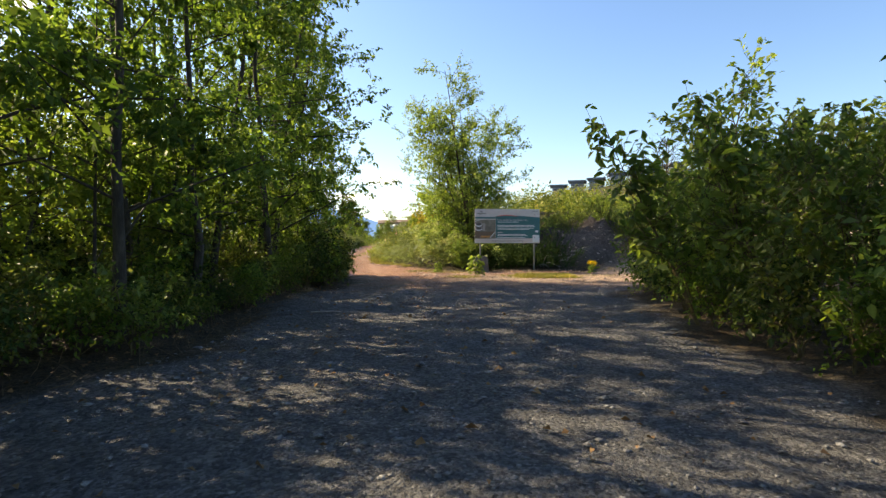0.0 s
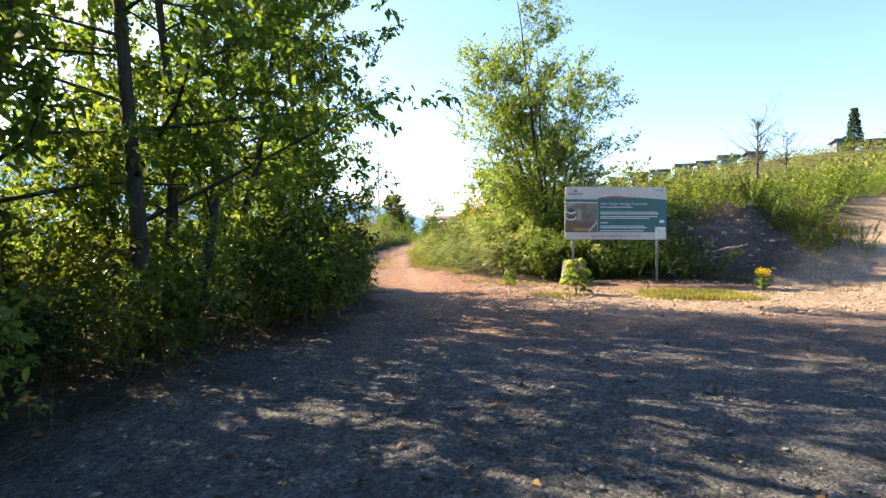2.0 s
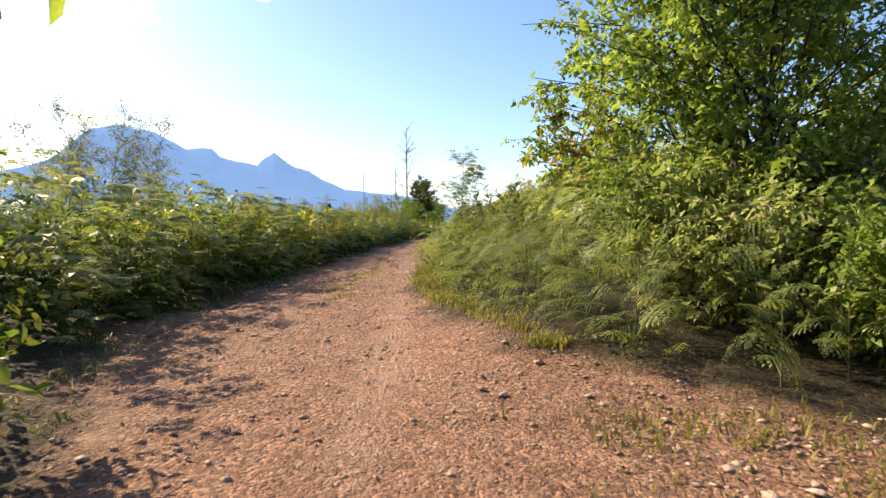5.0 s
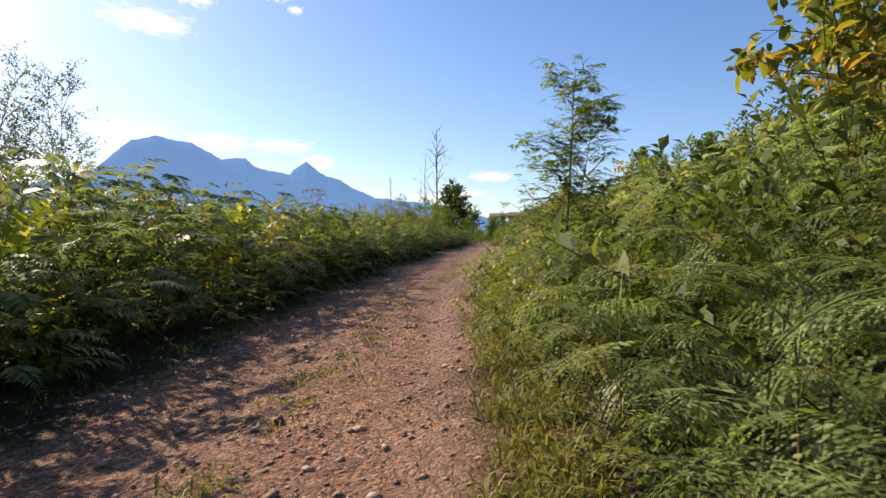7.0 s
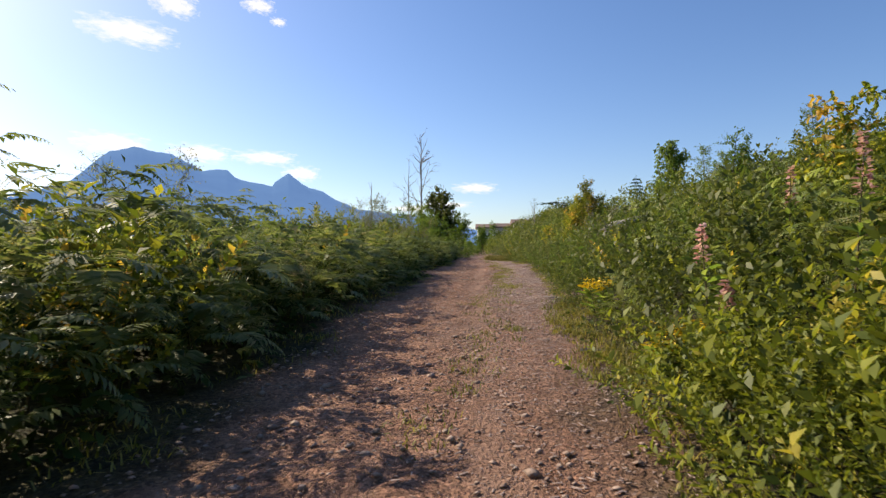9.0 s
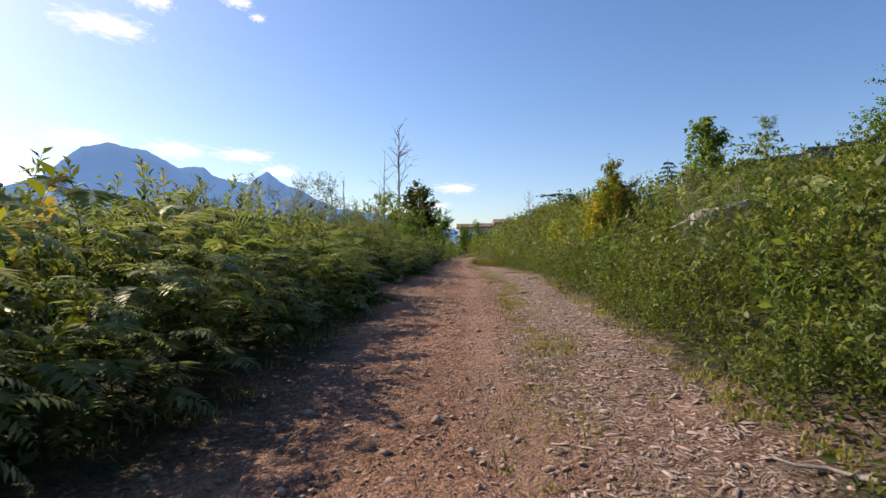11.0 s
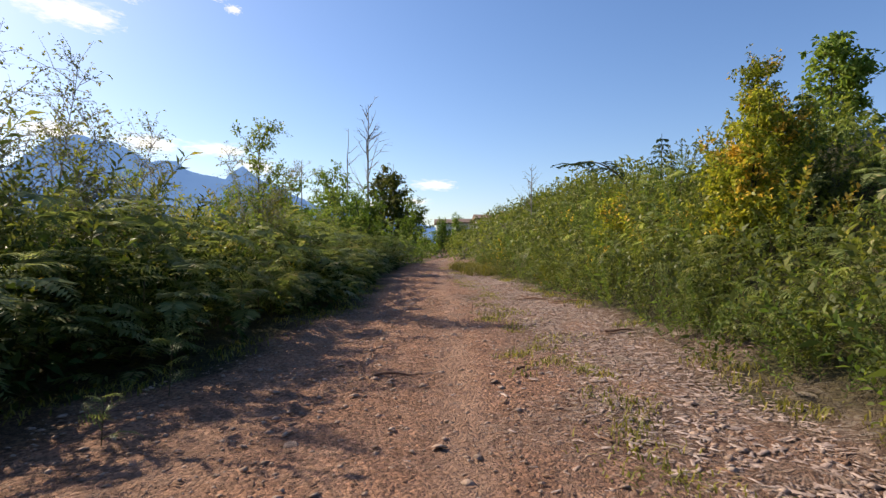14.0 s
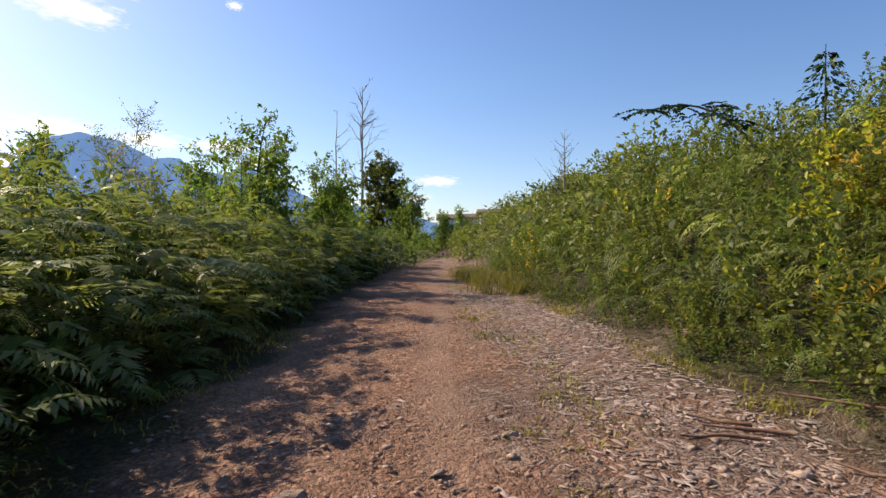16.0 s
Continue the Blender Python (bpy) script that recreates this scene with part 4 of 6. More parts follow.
def dead_tree(x, y, tall, girth, limbs, lean=0.02, reach=0.2, name="dead_tree", label="tall leafless grey dead tree against the sky", wood=None):
    wood = wood or SILVER_WOOD
    u = np.linspace(0, 1, 9)
    line = np.stack([np.cumsum(rng.normal(0, lean * tall / 9, 9)), np.cumsum(rng.normal(0, lean * tall / 9, 9)), u * tall - 0.3], 1)
    ob = thing(name, spot(x, y), label, "dead tree", "dead trees")
    part("trunk", mesh_from("trunk", *tube(line, girth * (1 - 0.85 * u), 7), wood, True), None, ob)
    pieces = []
    for i in range(limbs):
        f = rng.uniform(0.35, 0.98)
        j = min(int(f * 8), 7)
        p = line[j] + (line[j + 1] - line[j]) * (f * 8 - j)
        a = rng.uniform(0, 6.28)
        d = np.array([np.cos(a), np.sin(a), rng.uniform(0.2, 1.3)])
        ln = tall * reach * (1.15 - f) * rng.uniform(0.5, 1.4) + 0.1
        v = np.linspace(0, 1, 5)[:, None]
        limb = p + d * ln * v + np.array([0, 0, 0.3 * ln]) * v ** 2 + rng.normal(0, 0.03 * ln, (5, 3)) * v
        part("limb", mesh_from("limb", *tube(limb, girth * 0.3 * np.linspace(1, 0.15, 5), 4), wood, True), None, ob)
        for _ in range(4):
            q = limb[rng.integers(1, 5)]
            e = q + unit(d + rng.normal(0, 0.6, 3)) * ln * rng.uniform(0.3, 0.6)
            pieces.append(tube(np.stack([q, (q + e) / 2, e]), girth * np.array([0.13, 0.09, 0.04]), 3))
    if pieces:
        tagged(part("twig_spray", mesh_from("twig_spray", *joined(pieces), wood, True), None, ob), kind="stuff")


def dead_trees():
    dead_tree(-20.3, 102.0, 17.0, 0.2, 26)
    dead_tree(-18.5, 87.0, 11.0, 0.11, 8, 0.03)
    dead_tree(-24.5, 92.0, 9.0, 0.12, 5)
    dead_tree(-20.5, 93.0, 8.0, 0.09, 6)
    dead_tree(-14.6, 88.0, 8.0, 0.08, 1, 0.0, 0.17, "dead_pole", "bare grey pole of a dead tree leaning over the hedge")
    dead_tree(-4.12, 61.0, 2.7, 0.035, 30, 0.01, 0.2, "dead_conifer", "small dead grey conifer at the hedge end")
    dead_tree(21.8, 54.0, 5.8, 0.13, 40, 0.03, 0.5, "bare_tree", "bare spreading tree on the hillside", BARK)
    dead_tree(25.0, 55.5, 4.4, 0.1, 32, 0.03, 0.5, "bare_tree", "bare spreading tree on the hillside", BARK)
    dead_tree(0.2, 25.6, 5.2, 0.03, 2, 0.005, 0.1, "dead_pole", "thin dark dead pole above the bank")


def conifers():
    """Dark firs far off on the ridge."""
    def fir(tall, layers=26, wide=0.17):
        ps, ws = [], []
        for i in range(layers):
            f = i / layers
            r = tall * wide * (1 - f) + 0.05
            for a in np.arange(0, 6.28, 0.55) + i:
                for g in (0.3, 0.55, 0.8, 1.0):
                    ps.append([np.cos(a) * r * g, np.sin(a) * r * g, tall * (0.12 + 0.88 * f) - 0.25 * r * g])
                    ws.append([np.cos(a), np.sin(a), -0.35 + rng.normal(0, 0.2)])
        return tube([[0, 0, -0.3], [0, 0, tall * 0.5], [0, 0, tall]], [tall * 0.018, tall * 0.01, 0.01], 6), leaves(np.array(ps) + rng.normal(0, 0.03 * tall / 6, (len(ps), 3)), np.array(ws), tall * 0.06, 0.5, False)
    wood, crown = fir(9.0)
    k = make_tree("fir_tree", pose(0, 0, 0), "dark pointed fir on the distant ridge", "tree", "firs on the ridge", wood, crown, BARK, LEAF_DARK)
    planted([k], [(62, 96, 0.9), (66, 101, 1.1), (58, 100, 0.8), (71, 97, 1.2), (-3.5, 118, 0.45), (-6, 128, 0.5), (-40, 120, 0.6), (-55, 115, 0.7), (-30, 150, 0.7), (92, 100, 1.2), (98, 92, 1.3)])
    park(k)
    wood, crown = fir(2.4, 9, 0.42)
    k = make_tree("young_fir", pose(0, 0, 0), "young fir with drooping dark branches on the bank", "tree", "young firs", wood, crown, BARK, LEAF_DARK)
    planted([k], [(-1.5, 53.3, 0.55), (0.4, 50.8, 0.6), (1.9, 31.5, 0.7)])
    park(k)
    # a fir bowed over by snow, its top hanging out over the bank
    ob = thing("bowed_fir", spot(-2.0, 53.9, 0), "leaning young fir bowed over with drooping flat branches", "tree")
    u = np.linspace(0, 1, 9)
    line = np.stack([-1.5 * u ** 1.5, 1.0 * u, 1.15 * np.sin(u * 1.9) / math.sin(1.57) - 0.05], 1)
    part("trunk", mesh_from("trunk", *tube(line, np.linspace(0.035, 0.008, 9), 6), BARK, True), None, ob)
    ps, ws = [], []
    for i in range(34):
        f = rng.uniform(0.3, 1.0)
        p = np.array([np.interp(f, u, line[:, k]) for k in range(3)])
        a = rng.uniform(0, 6.28)
        d = unit(np.array([math.cos(a), math.sin(a), rng.uniform(-0.1, 0.35)]))
        for g in np.linspace(0.05, rng.uniform(0.25, 0.6), 9):
            q = p + d * g + np.array([0, 0, -0.7 * g * g])
            for sgn in (-1, 0, 1):
                ps.append(q)
                ws.append(d + sgn * np.array([-d[1], d[0], 0]) + [0, 0, -0.35])
    part("foliage", mesh_from("foliage", *leaves(np.array(ps), np.array(ws, float), 0.075, 0.4, False), LEAF_DARK), None, ob)


def side_of_trail(n, y0, y1, deep, right, near=0.0):
    y = rng.uniform(y0, y1, n)
    d = near + (deep - near) * rng.uniform(0, 1, n) ** 1.25
    x = right_edge(y) + d if right else left_edge(y) - d
    return x, y, d


def ferns():
    """Bracken: the nearest plants frond by frond, the rest as a thicket."""
    stalk, blade = frond(0.5, 13, True)
    fine = mesh_from("frond", *joined([stalk, blade]), LEAF_FERN)
    kinds = []
    for k in range(3):
        ob = thing("bracken_fern", pose(0, 0, 0), "green bracken fern with arching fronds at the trail's edge", "fern", "bracken along the trail")
        u = np.linspace(0, 1, 4)
        part("stalk", mesh_from("stalk", *tube(np.stack([u * 0, u * 0.03, u * 0.5 - 0.04], 1), [0.005, 0.0045, 0.004, 0.003], 5), STEM, True), None, ob)
        for i in range(6):
            f = part("frond", fine, None, ob)
            f.matrix_basis = pose(0, 0.03 * i / 5, 0.08 + 0.08 * i, rng.uniform(-12, 28), rng.uniform(-12, 12), i * 137.5 + rng.uniform(-25, 25)) @ Matrix.Diagonal((*[rng.uniform(0.6, 1.0)] * 3, 1))
        kinds.append(ob)
    rows = []
    for y in [v for v in np.arange(17.4, 52, 0.42) if not 40.2 < v < 42.9]:
        rows.append((left_edge(y) - rng.uniform(0.3, 0.75), y, rng.uniform(0.8, 1.3)))
    for y in np.concatenate([np.arange(17.4, 24.2, 0.1), np.arange(24.2, 44, 0.6), np.arange(44, 53, 0.25)]):
        rows.append((right_edge(y) + rng.uniform(0.3, 2.2), y, rng.uniform(0.6, 1.1) if y < 27 else rng.uniform(0.6, 1.0)))
    for x, y in ((-0.1, 16.9), (-0.7, 17.2), (0.3, 17.1), (-0.5, 17.9), (-1.0, 18.3)):
        rows.append((x, y, 0.9))
    rows += [(-7.2, 42.3, 0.62), (-7.05, 41.6, 0.4)]
    planted(kinds, rows)
    for k in kinds:
        park(k)
    # the mass of fronds, arching out towards the light and the trail
    _, low = frond(0.55, 13, False)
    _, cut = frond(0.55, 13, True)
    for right, n, y0, y1, near, deep, up0, up1, shape in ((False, 1500, 17.0, 62, 0.3, 3.0, 0.5, 1.02, low), (False, 950, 17.0, 56, 0.3, 1.2, 0.08, 0.55, low), (False, 200, 20.0, 52, 0.3, 0.9, 0.45, 0.95, cut),
                                                    (True, 330, 16.9, 30, 1.8, 4.0, 0.1, 0.8, low), (True, 420, 17.2, 24.5, 0.3, 2.4, 0.15, 0.8, cut), (True, 110, 24.5, 30, 1.0, 2.6, 0.15, 0.7, cut), (True, 480, 30, 62, 1.2, 4.5, 0.1, 0.6, low), (True, 230, 43, 54, 0.5, 2.8, 0.15, 0.6, cut)):
        x, y, d = side_of_trail(n, y0, y1, deep, right, near)
        up = rng.uniform(up0, up1, n) * (1.0 if right else 1.22 - 0.22 * step(25, 33, y))
        per = 2 if shape is cut else 3
        turns = rng.normal(1.45 if right else -1.3, 0.95 if right else 1.25, n * per)
        spots = np.repeat(np.stack([x, y, height(x, y) + up * step(0.0, 0.9, d + 0.25)], 1), per, 0) + rng.normal(0, 0.1, (n * per, 3)) * [1, 1, 0.7]
        v = placed(shape[0], turns, rng.uniform(-1.15, -0.05, n * per) if right else rng.uniform(-0.8, 0.15, n * per), rng.uniform(0.4, 0.88, n * per), spots)
        stuff("bracken_thicket", "dense bracken with arching fronds on the bank" if right else "dense green bracken hedge lining the trail", "bracken", [(v, repeated(shape[1], len(shape[0]), n * per))], LEAF_FERN)


def thickets():
    """Leafy scrub that nobody could count: hedges, bank, field and hillside."""
    def domes(centres, radii, tall, per, size, full=False):
        n = len(centres)
        d = unit(rng.normal(0, 1, (n, per, 3)) * [1, 1, 0.9] + [0, 0, 0.35])
        r = rng.uniform(0.35, 1.0, (n, per, 1)) ** 0.5
        p = centres[:, None] + d * r * np.stack([radii, radii, tall], 1)[:, None]
        p = p + rng.normal(0, 0.05, p.shape)
        w = d + rng.normal(0, 0.7, d.shape) + [0, 0, -0.1]
        return leaves(p.reshape(-1, 3), w.reshape(-1, 3), size, 0.5, full)

    def bed(name, label, n, y0, y1, deep, right, near, per, size, mat, lo, hi, wide, full=False):
        x, y, d = side_of_trail(n, y0, y1, deep, right, near)
        tall = rng.uniform(lo, hi, n) * (0.55 + 0.45 * step(0, 1.2, d))
        c = np.stack([x, y, height(x, y) + tall * 0.25], 1)
        stuff(name, label, "scrub", [domes(c, wide * rng.uniform(0.7, 1.3, n), tall * 0.8, per, size, full)], mat)

    def shoots(name, label, n, y0, y1, deep, right, near, per, stem, mat, lo, hi, wide=0.25, at=None):
        """Clumps of upright leafy stems that fan out from their feet."""
        if at is None:
            x, y, d = side_of_trail(n, y0, y1, deep, right, near)
        else:
            (x, y), n = at, len(at[0])
            d = np.full(n, 2.0)
        tall = np.repeat(rng.uniform(lo, hi, n) * (0.6 + 0.4 * step(0, 1.2, d)), per) * rng.uniform(0.6, 1.1, n * per)
        a, r = rng.uniform(0, 6.28, n * per), rng.uniform(0, 1, n * per) ** 0.6
        fx, fy = np.repeat(x, per) + np.cos(a) * r * wide * 0.6, np.repeat(y, per) + np.sin(a) * r * wide * 0.6
        spots = np.stack([fx, fy, height(fx, fy) - 0.03], 1)
        v = placed(stem[0], a - 1.571, -0.75 * r * rng.uniform(0.4, 1.2, n * per), tall, spots)
        stuff(name, label, "scrub", [(v, repeated(stem[1], len(stem[0]), n * per))], mat)

    broad = shoot(1.0, 36, 0.078, 0.55, 0.25)
    slim = shoot(1.0, 46, 0.072, 0.32, 0.15)
    small = shoot(1.0, 44, 0.06, 0.5, 0.2, 0.2)
    bed("hedge_scrub", "leafy green scrub mixed into the bracken hedge", 190, 17.5, 62, 5.0, False, 0.9, 250, 0.06, LEAF_SHRUB, 0.8, 1.35, 0.5)
    shoots("hedge_shoots", "upright leafy stems standing in the bracken hedge", 170, 17.8, 62, 3.4, False, 0.5, 9, slim, LEAF_BANK, 0.8, 1.3)
    shoots("hedge_shoots", "yellowing leafy stems in the hedge", 60, 18.5, 62, 3.5, False, 0.5, 9, broad, LEAF_TURNING, 0.7, 1.15)
    shoots("hedge_shoots", "orange and yellow leafy stems on the hedge top", 16, 21, 30, 2.2, False, 0.7, 9, broad, LEAF_TURNING, 1.0, 1.35)
    bed("hedge_top_scrub", "tall pale green scrub rising behind the hedge", 80, 34, 62, 4.5, False, 1.6, 420, 0.045, LEAF_SCRUB, 0.95, 1.35, 0.55)
    shoots("hedge_shoots", "pale green stems rising behind the hedge", 150, 36, 62, 5.5, False, 1.6, 9, slim, LEAF_SCRUB, 1.1, 1.65, 0.35)
    bed("field_scrub", "pale green scrub beyond the hedge", 300, 17.5, 110, 26.0, False, 5.0, 240, 0.12, LEAF_SCRUB, 0.9, 1.7, 0.9)
    bed("edge_weeds", "low green weeds at the foot of the bank", 120, 17.2, 58, 0.7, True, 0.14, 90, 0.034, LEAF_BANK, 0.12, 0.34, 0.2, True)
    # Leaves here are coloured dark for the shade below the fronds.
    bed("edge_weeds", "dense low growth under the bracken hedge, coloured dark for shade", 330, 17.0, 60, 1.8, False, 0.4, 150, 0.07, LEAF_SHADED, 0.4, 0.8, 0.38)
    bed("meadow_scrub", "sunlit scrub in the field behind the alders", 90, -6, 20, 18.0, False, 6.0, 320, 0.1, LEAF_BRIGHT, 0.7, 1.3, 0.8)
    bed("bank_scrub", "mixed green scrub on the bank", 110, 22.0, 62, 5.0, True, 0.6, 240, 0.055, LEAF_BANK, 0.4, 1.0, 0.4)
    shoots("bank_shoots", "leafy green stems crowding the bank", 330, 21.0, 60, 4.6, True, 0.45, 9, small, LEAF_BANK, 0.5, 1.1)
    shoots("bank_shoots", "slim upright green stems on the bank", 170, 30, 60, 3.5, True, 0.25, 9, slim, LEAF_SHRUB, 0.6, 1.1)
    shoots("bank_shoots", "broad-leaved weeds at the foot of the bank", 120, 22, 58, 1.3, True, 0.2, 7, broad, LEAF_BANK, 0.35, 0.75, 0.2)
    shoots("bank_shoots", "bright yellow-green bushes at the trail's edge", 75, 22.6, 28.2, 1.1, True, 0.18, 11, small, LEAF_GLOW, 0.55, 0.95, 0.3)
    shoots("bank_shoots", "scattered yellow-green stems on the bank", 70, 31, 60, 4.0, True, 0.2, 8, small, LEAF_GLOW, 0.4, 0.9, 0.25)
    shoots("bank_shoots", "yellowing stems on the bank", 26, 24, 62, 4.5, True, 0.8, 9, broad, LEAF_TURNING, 0.6, 1.0)
    bed("bank_top_scrub", "scrub along the top of the bank", 170, 22, 80, 14.0, True, 4.5, 260, 0.12, LEAF_BANK, 0.7, 1.4, 0.8)
    bed("hedge_scrub", "green scrub closing in on the far trail", 90, 58, 110, 6.0, False, 0.3, 260, 0.13, LEAF_SHRUB, 0.9, 1.9, 0.8)
    bed("bank_scrub", "green scrub closing in on the far trail", 90, 56, 110, 6.0, True, 0.3, 260, 0.13, LEAF_BANK, 0.7, 1.5, 0.8)
    x, y = rng.uniform(6.5, 26, 330), rng.uniform(17.5, 36, 330)
    keep = (y > 17.9 + (x - 5.4) * 1.08) & ~((x < 7.4) & (y < 20.5))
    shoots("hillside_bushes", "tall light green bushes on the slope above the side road", 0, 0, 0, 0, True, 0, 14, broad, LEAF_BRIGHT, 0.7, 1.3, 0.7, (x[keep], y[keep]))
    n = 420
    x, y = rng.uniform(5, 90, n), rng.uniform(18, 118, n)
    keep = (y > 18.6 + np.clip(x - 5.4, 0, 60) * 1.08) | (y < 15 + (x - 12) * 0.55)
    keep &= ~((x < 9) & (y < 21))
    x, y = x[keep], y[keep]
    far = np.hypot(x, y) / 40
    c = np.stack([x, y, height(x, y) + 0.1], 1)
    stuff("hillside_scrub", "low yellow-green scrub covering the hillside", "scrub", [domes(c, 1.1 + far * 0.8, 0.4 + far * 0.32, 170, 0.22)], LEAF_SCRUB)
    n = 60
    x, y = rng.uniform(5.2, 16, n), rng.uniform(9.5, 14.5, n)
    keep = (y < 11.6 + 0.25 * (x - 5)) & (x > 5.2)
    x, y = x[keep], y[keep]
    c = np.stack([x, y, height(x, y) + 0.1], 1)
    stuff("roadside_scrub", "low green scrub beside the side road", "scrub", [domes(c, 0.6 + 0 * x, 0.6 + 0 * x, 420, 0.08)], LEAF_BRIGHT)
    c = np.array([on_ground(x, y, 0.05) for x, y in ((3.6, 19.4), (4.6, 19.8), (5.6, 19.6), (4.2, 20.4), (5.2, 20.6), (6.4, 20.4), (3.2, 20.0), (5.9, 18.9))])
    x, y = rng.uniform(2.6, 7.2, 44), rng.uniform(18.3, 21.0, 44)
    shoots("mound_bushes", "leafy green weeds growing over the rubble mound", 0, 0, 0, 0, True, 0, 11, broad, LEAF_BANK, 0.35, 0.75, 0.35, (x, y))
    x, y = rng.uniform(5.4, 7.6, 22), rng.uniform(17.4, 19.0, 22)
    shoots("mound_bushes", "bright weeds on the flank of the rubble mound", 0, 0, 0, 0, True, 0, 9, broad, LEAF_GLOW, 0.3, 0.6, 0.3, (x, y))
    x, y = rng.uniform(1.3, 3.8, 46), rng.uniform(16.75, 17.9, 46)
    # Shade behind the board is deepened by the dark leaf colour.
    shoots("mound_bushes", "brush behind the notice board, shade put into its leaf colour", 0, 0, 0, 0, True, 0, 12, small, LEAF_SHADED, 0.5, 0.95, 0.4, (x, y))
    stuff("mound_weeds", "green weeds on the crest of the rubble mound", "weeds", [domes(c, np.full(8, 0.55), np.full(8, 0.4), 380, 0.07)], LEAF_BRIGHT)


def grass():
    def tufts(xs, ys, per, tall, spread):
        n = len(xs)
        base = np.repeat(np.stack([xs, ys, height(xs, ys) - 0.01], 1), per, 0) + np.concatenate([rng.normal(0, spread, (n * per, 2)), np.zeros((n * per, 1))], 1)
        a = rng.uniform(0, 6.28, n * per)
        lean = rng.uniform(0.3, 1.5, n * per)
        h = tall * rng.uniform(0.5, 1.3, n * per)
        out = np.stack([np.cos(a), np.sin(a), a * 0], 1)
        side = np.stack([-np.sin(a), np.cos(a), a * 0], 1) * 0.004
        mid = base + out * (lean * h * 0.35)[:, None] + np.array([0, 0, 1]) * (h * 0.6)[:, None]
        tip = base + out * (lean * h)[:, None] + np.array([0, 0, 1]) * (h * (0.95 - 0.35 * lean))[:, None]
        v = np.stack([base - side, base + side, mid + side * 0.8, mid - side * 0.8, tip], 1).reshape(-1, 3)
        b = (np.arange(n * per) * 5)[:, None]
        return v, np.concatenate([b + [0, 1, 2, 3], b + [3, 2, 4, 4]])

    def add(name, label, xs, ys, per, tall, spread):
        v, f = tufts(np.asarray(xs, float), np.asarray(ys, float), per, tall, spread)
        half = len(f) // 2
        tagged(new(name, mesh_from(name, v, [f[:half], f[half:, :3]], GRASS)), label, "grass", kind="stuff")

    y = 17.5 + 38 * rng.uniform(0, 1, 300) ** 1.7
    add("verge_grass", "yellowing grass along the trail's edge", right_edge(y) + np.abs(rng.normal(0.0, 0.12, 300)), y, 22, 0.07, 0.06)
    y = rng.uniform(16, 50, 200)
    add("verge_grass", "thin green grass along the shaded edge", left_edge(y) + rng.normal(-0.12, 0.12, 200), y, 22, 0.06, 0.09)
    y = rng.uniform(18.5, 27, 100)
    add("verge_grass", "mossy yellow-green grass at the foot of the bank", right_edge(y) + 0.02 + np.abs(rng.normal(0, 0.1, 100)), y, 50, 0.1, 0.07)
    y = rng.uniform(28.4, 32.5, 90)
    add("verge_grass", "yellow mossy grass on the open verge", right_edge(y) + rng.uniform(-0.1, 0.5, 90), y, 60, 0.07, 0.09)
    y = rng.uniform(28, 58, 110)
    add("trail_grass", "sparse dry grass between the wheel tracks", right_edge(y) - 0.75 + rng.normal(0, 0.14, 110), y, 22, 0.05, 0.09)
    y = rng.uniform(53.5, 58.5, 70)
    add("verge_grass", "tall yellow grass growing out into the trail", right_edge(y) - 0.1 + rng.normal(0, 0.28, 70), y, 60, 0.3, 0.09)
    y = rng.uniform(20, 52, 150)
    add("trail_grass", "dry yellow grass tufts on the crown of the trail", right_edge(y) - 0.95 - 0.1 * np.sin(y) + rng.normal(0, 0.07, 150), y, 26, 0.05, 0.07)
    spots = ((-5.3, 43.5), (-4.83, 39.0), (-4.95, 40.2), (-4.4, 35.4), (-5.55, 45.6), (-4.2, 30.5), (-3.7, 20.9), (-4.75, 38.6))
    xs = np.concatenate([rng.normal(px, 0.07, 9) for px, py in spots])
    ys = np.concatenate([rng.normal(py, 0.22, 9) for px, py in spots])
    add("trail_grass", "clumps of yellow-green grass standing in the trail", xs, ys, 17, 0.065, 0.05)
    xs = np.concatenate([rng.uniform(1.6, 3.4, 26), rng.uniform(-1.0, 1.0, 20), rng.uniform(0.2, 0.9, 16), rng.uniform(4, 7, 20)])
    ys = np.concatenate([rng.uniform(13.6, 14.8, 26), rng.uniform(15.8, 16.6, 20), rng.uniform(13.8, 14.4, 16), rng.uniform(14.5, 17, 20)])
    add("clearing_grass", "thick yellow-green grass patch beside the side road", rng.uniform(2.0, 3.3, 60), rng.uniform(13.7, 14.9, 60), 90, 0.11, 0.1)
    add("clearing_grass", "short yellow grass in front of the notice board", xs, ys, 46, 0.065, 0.14)


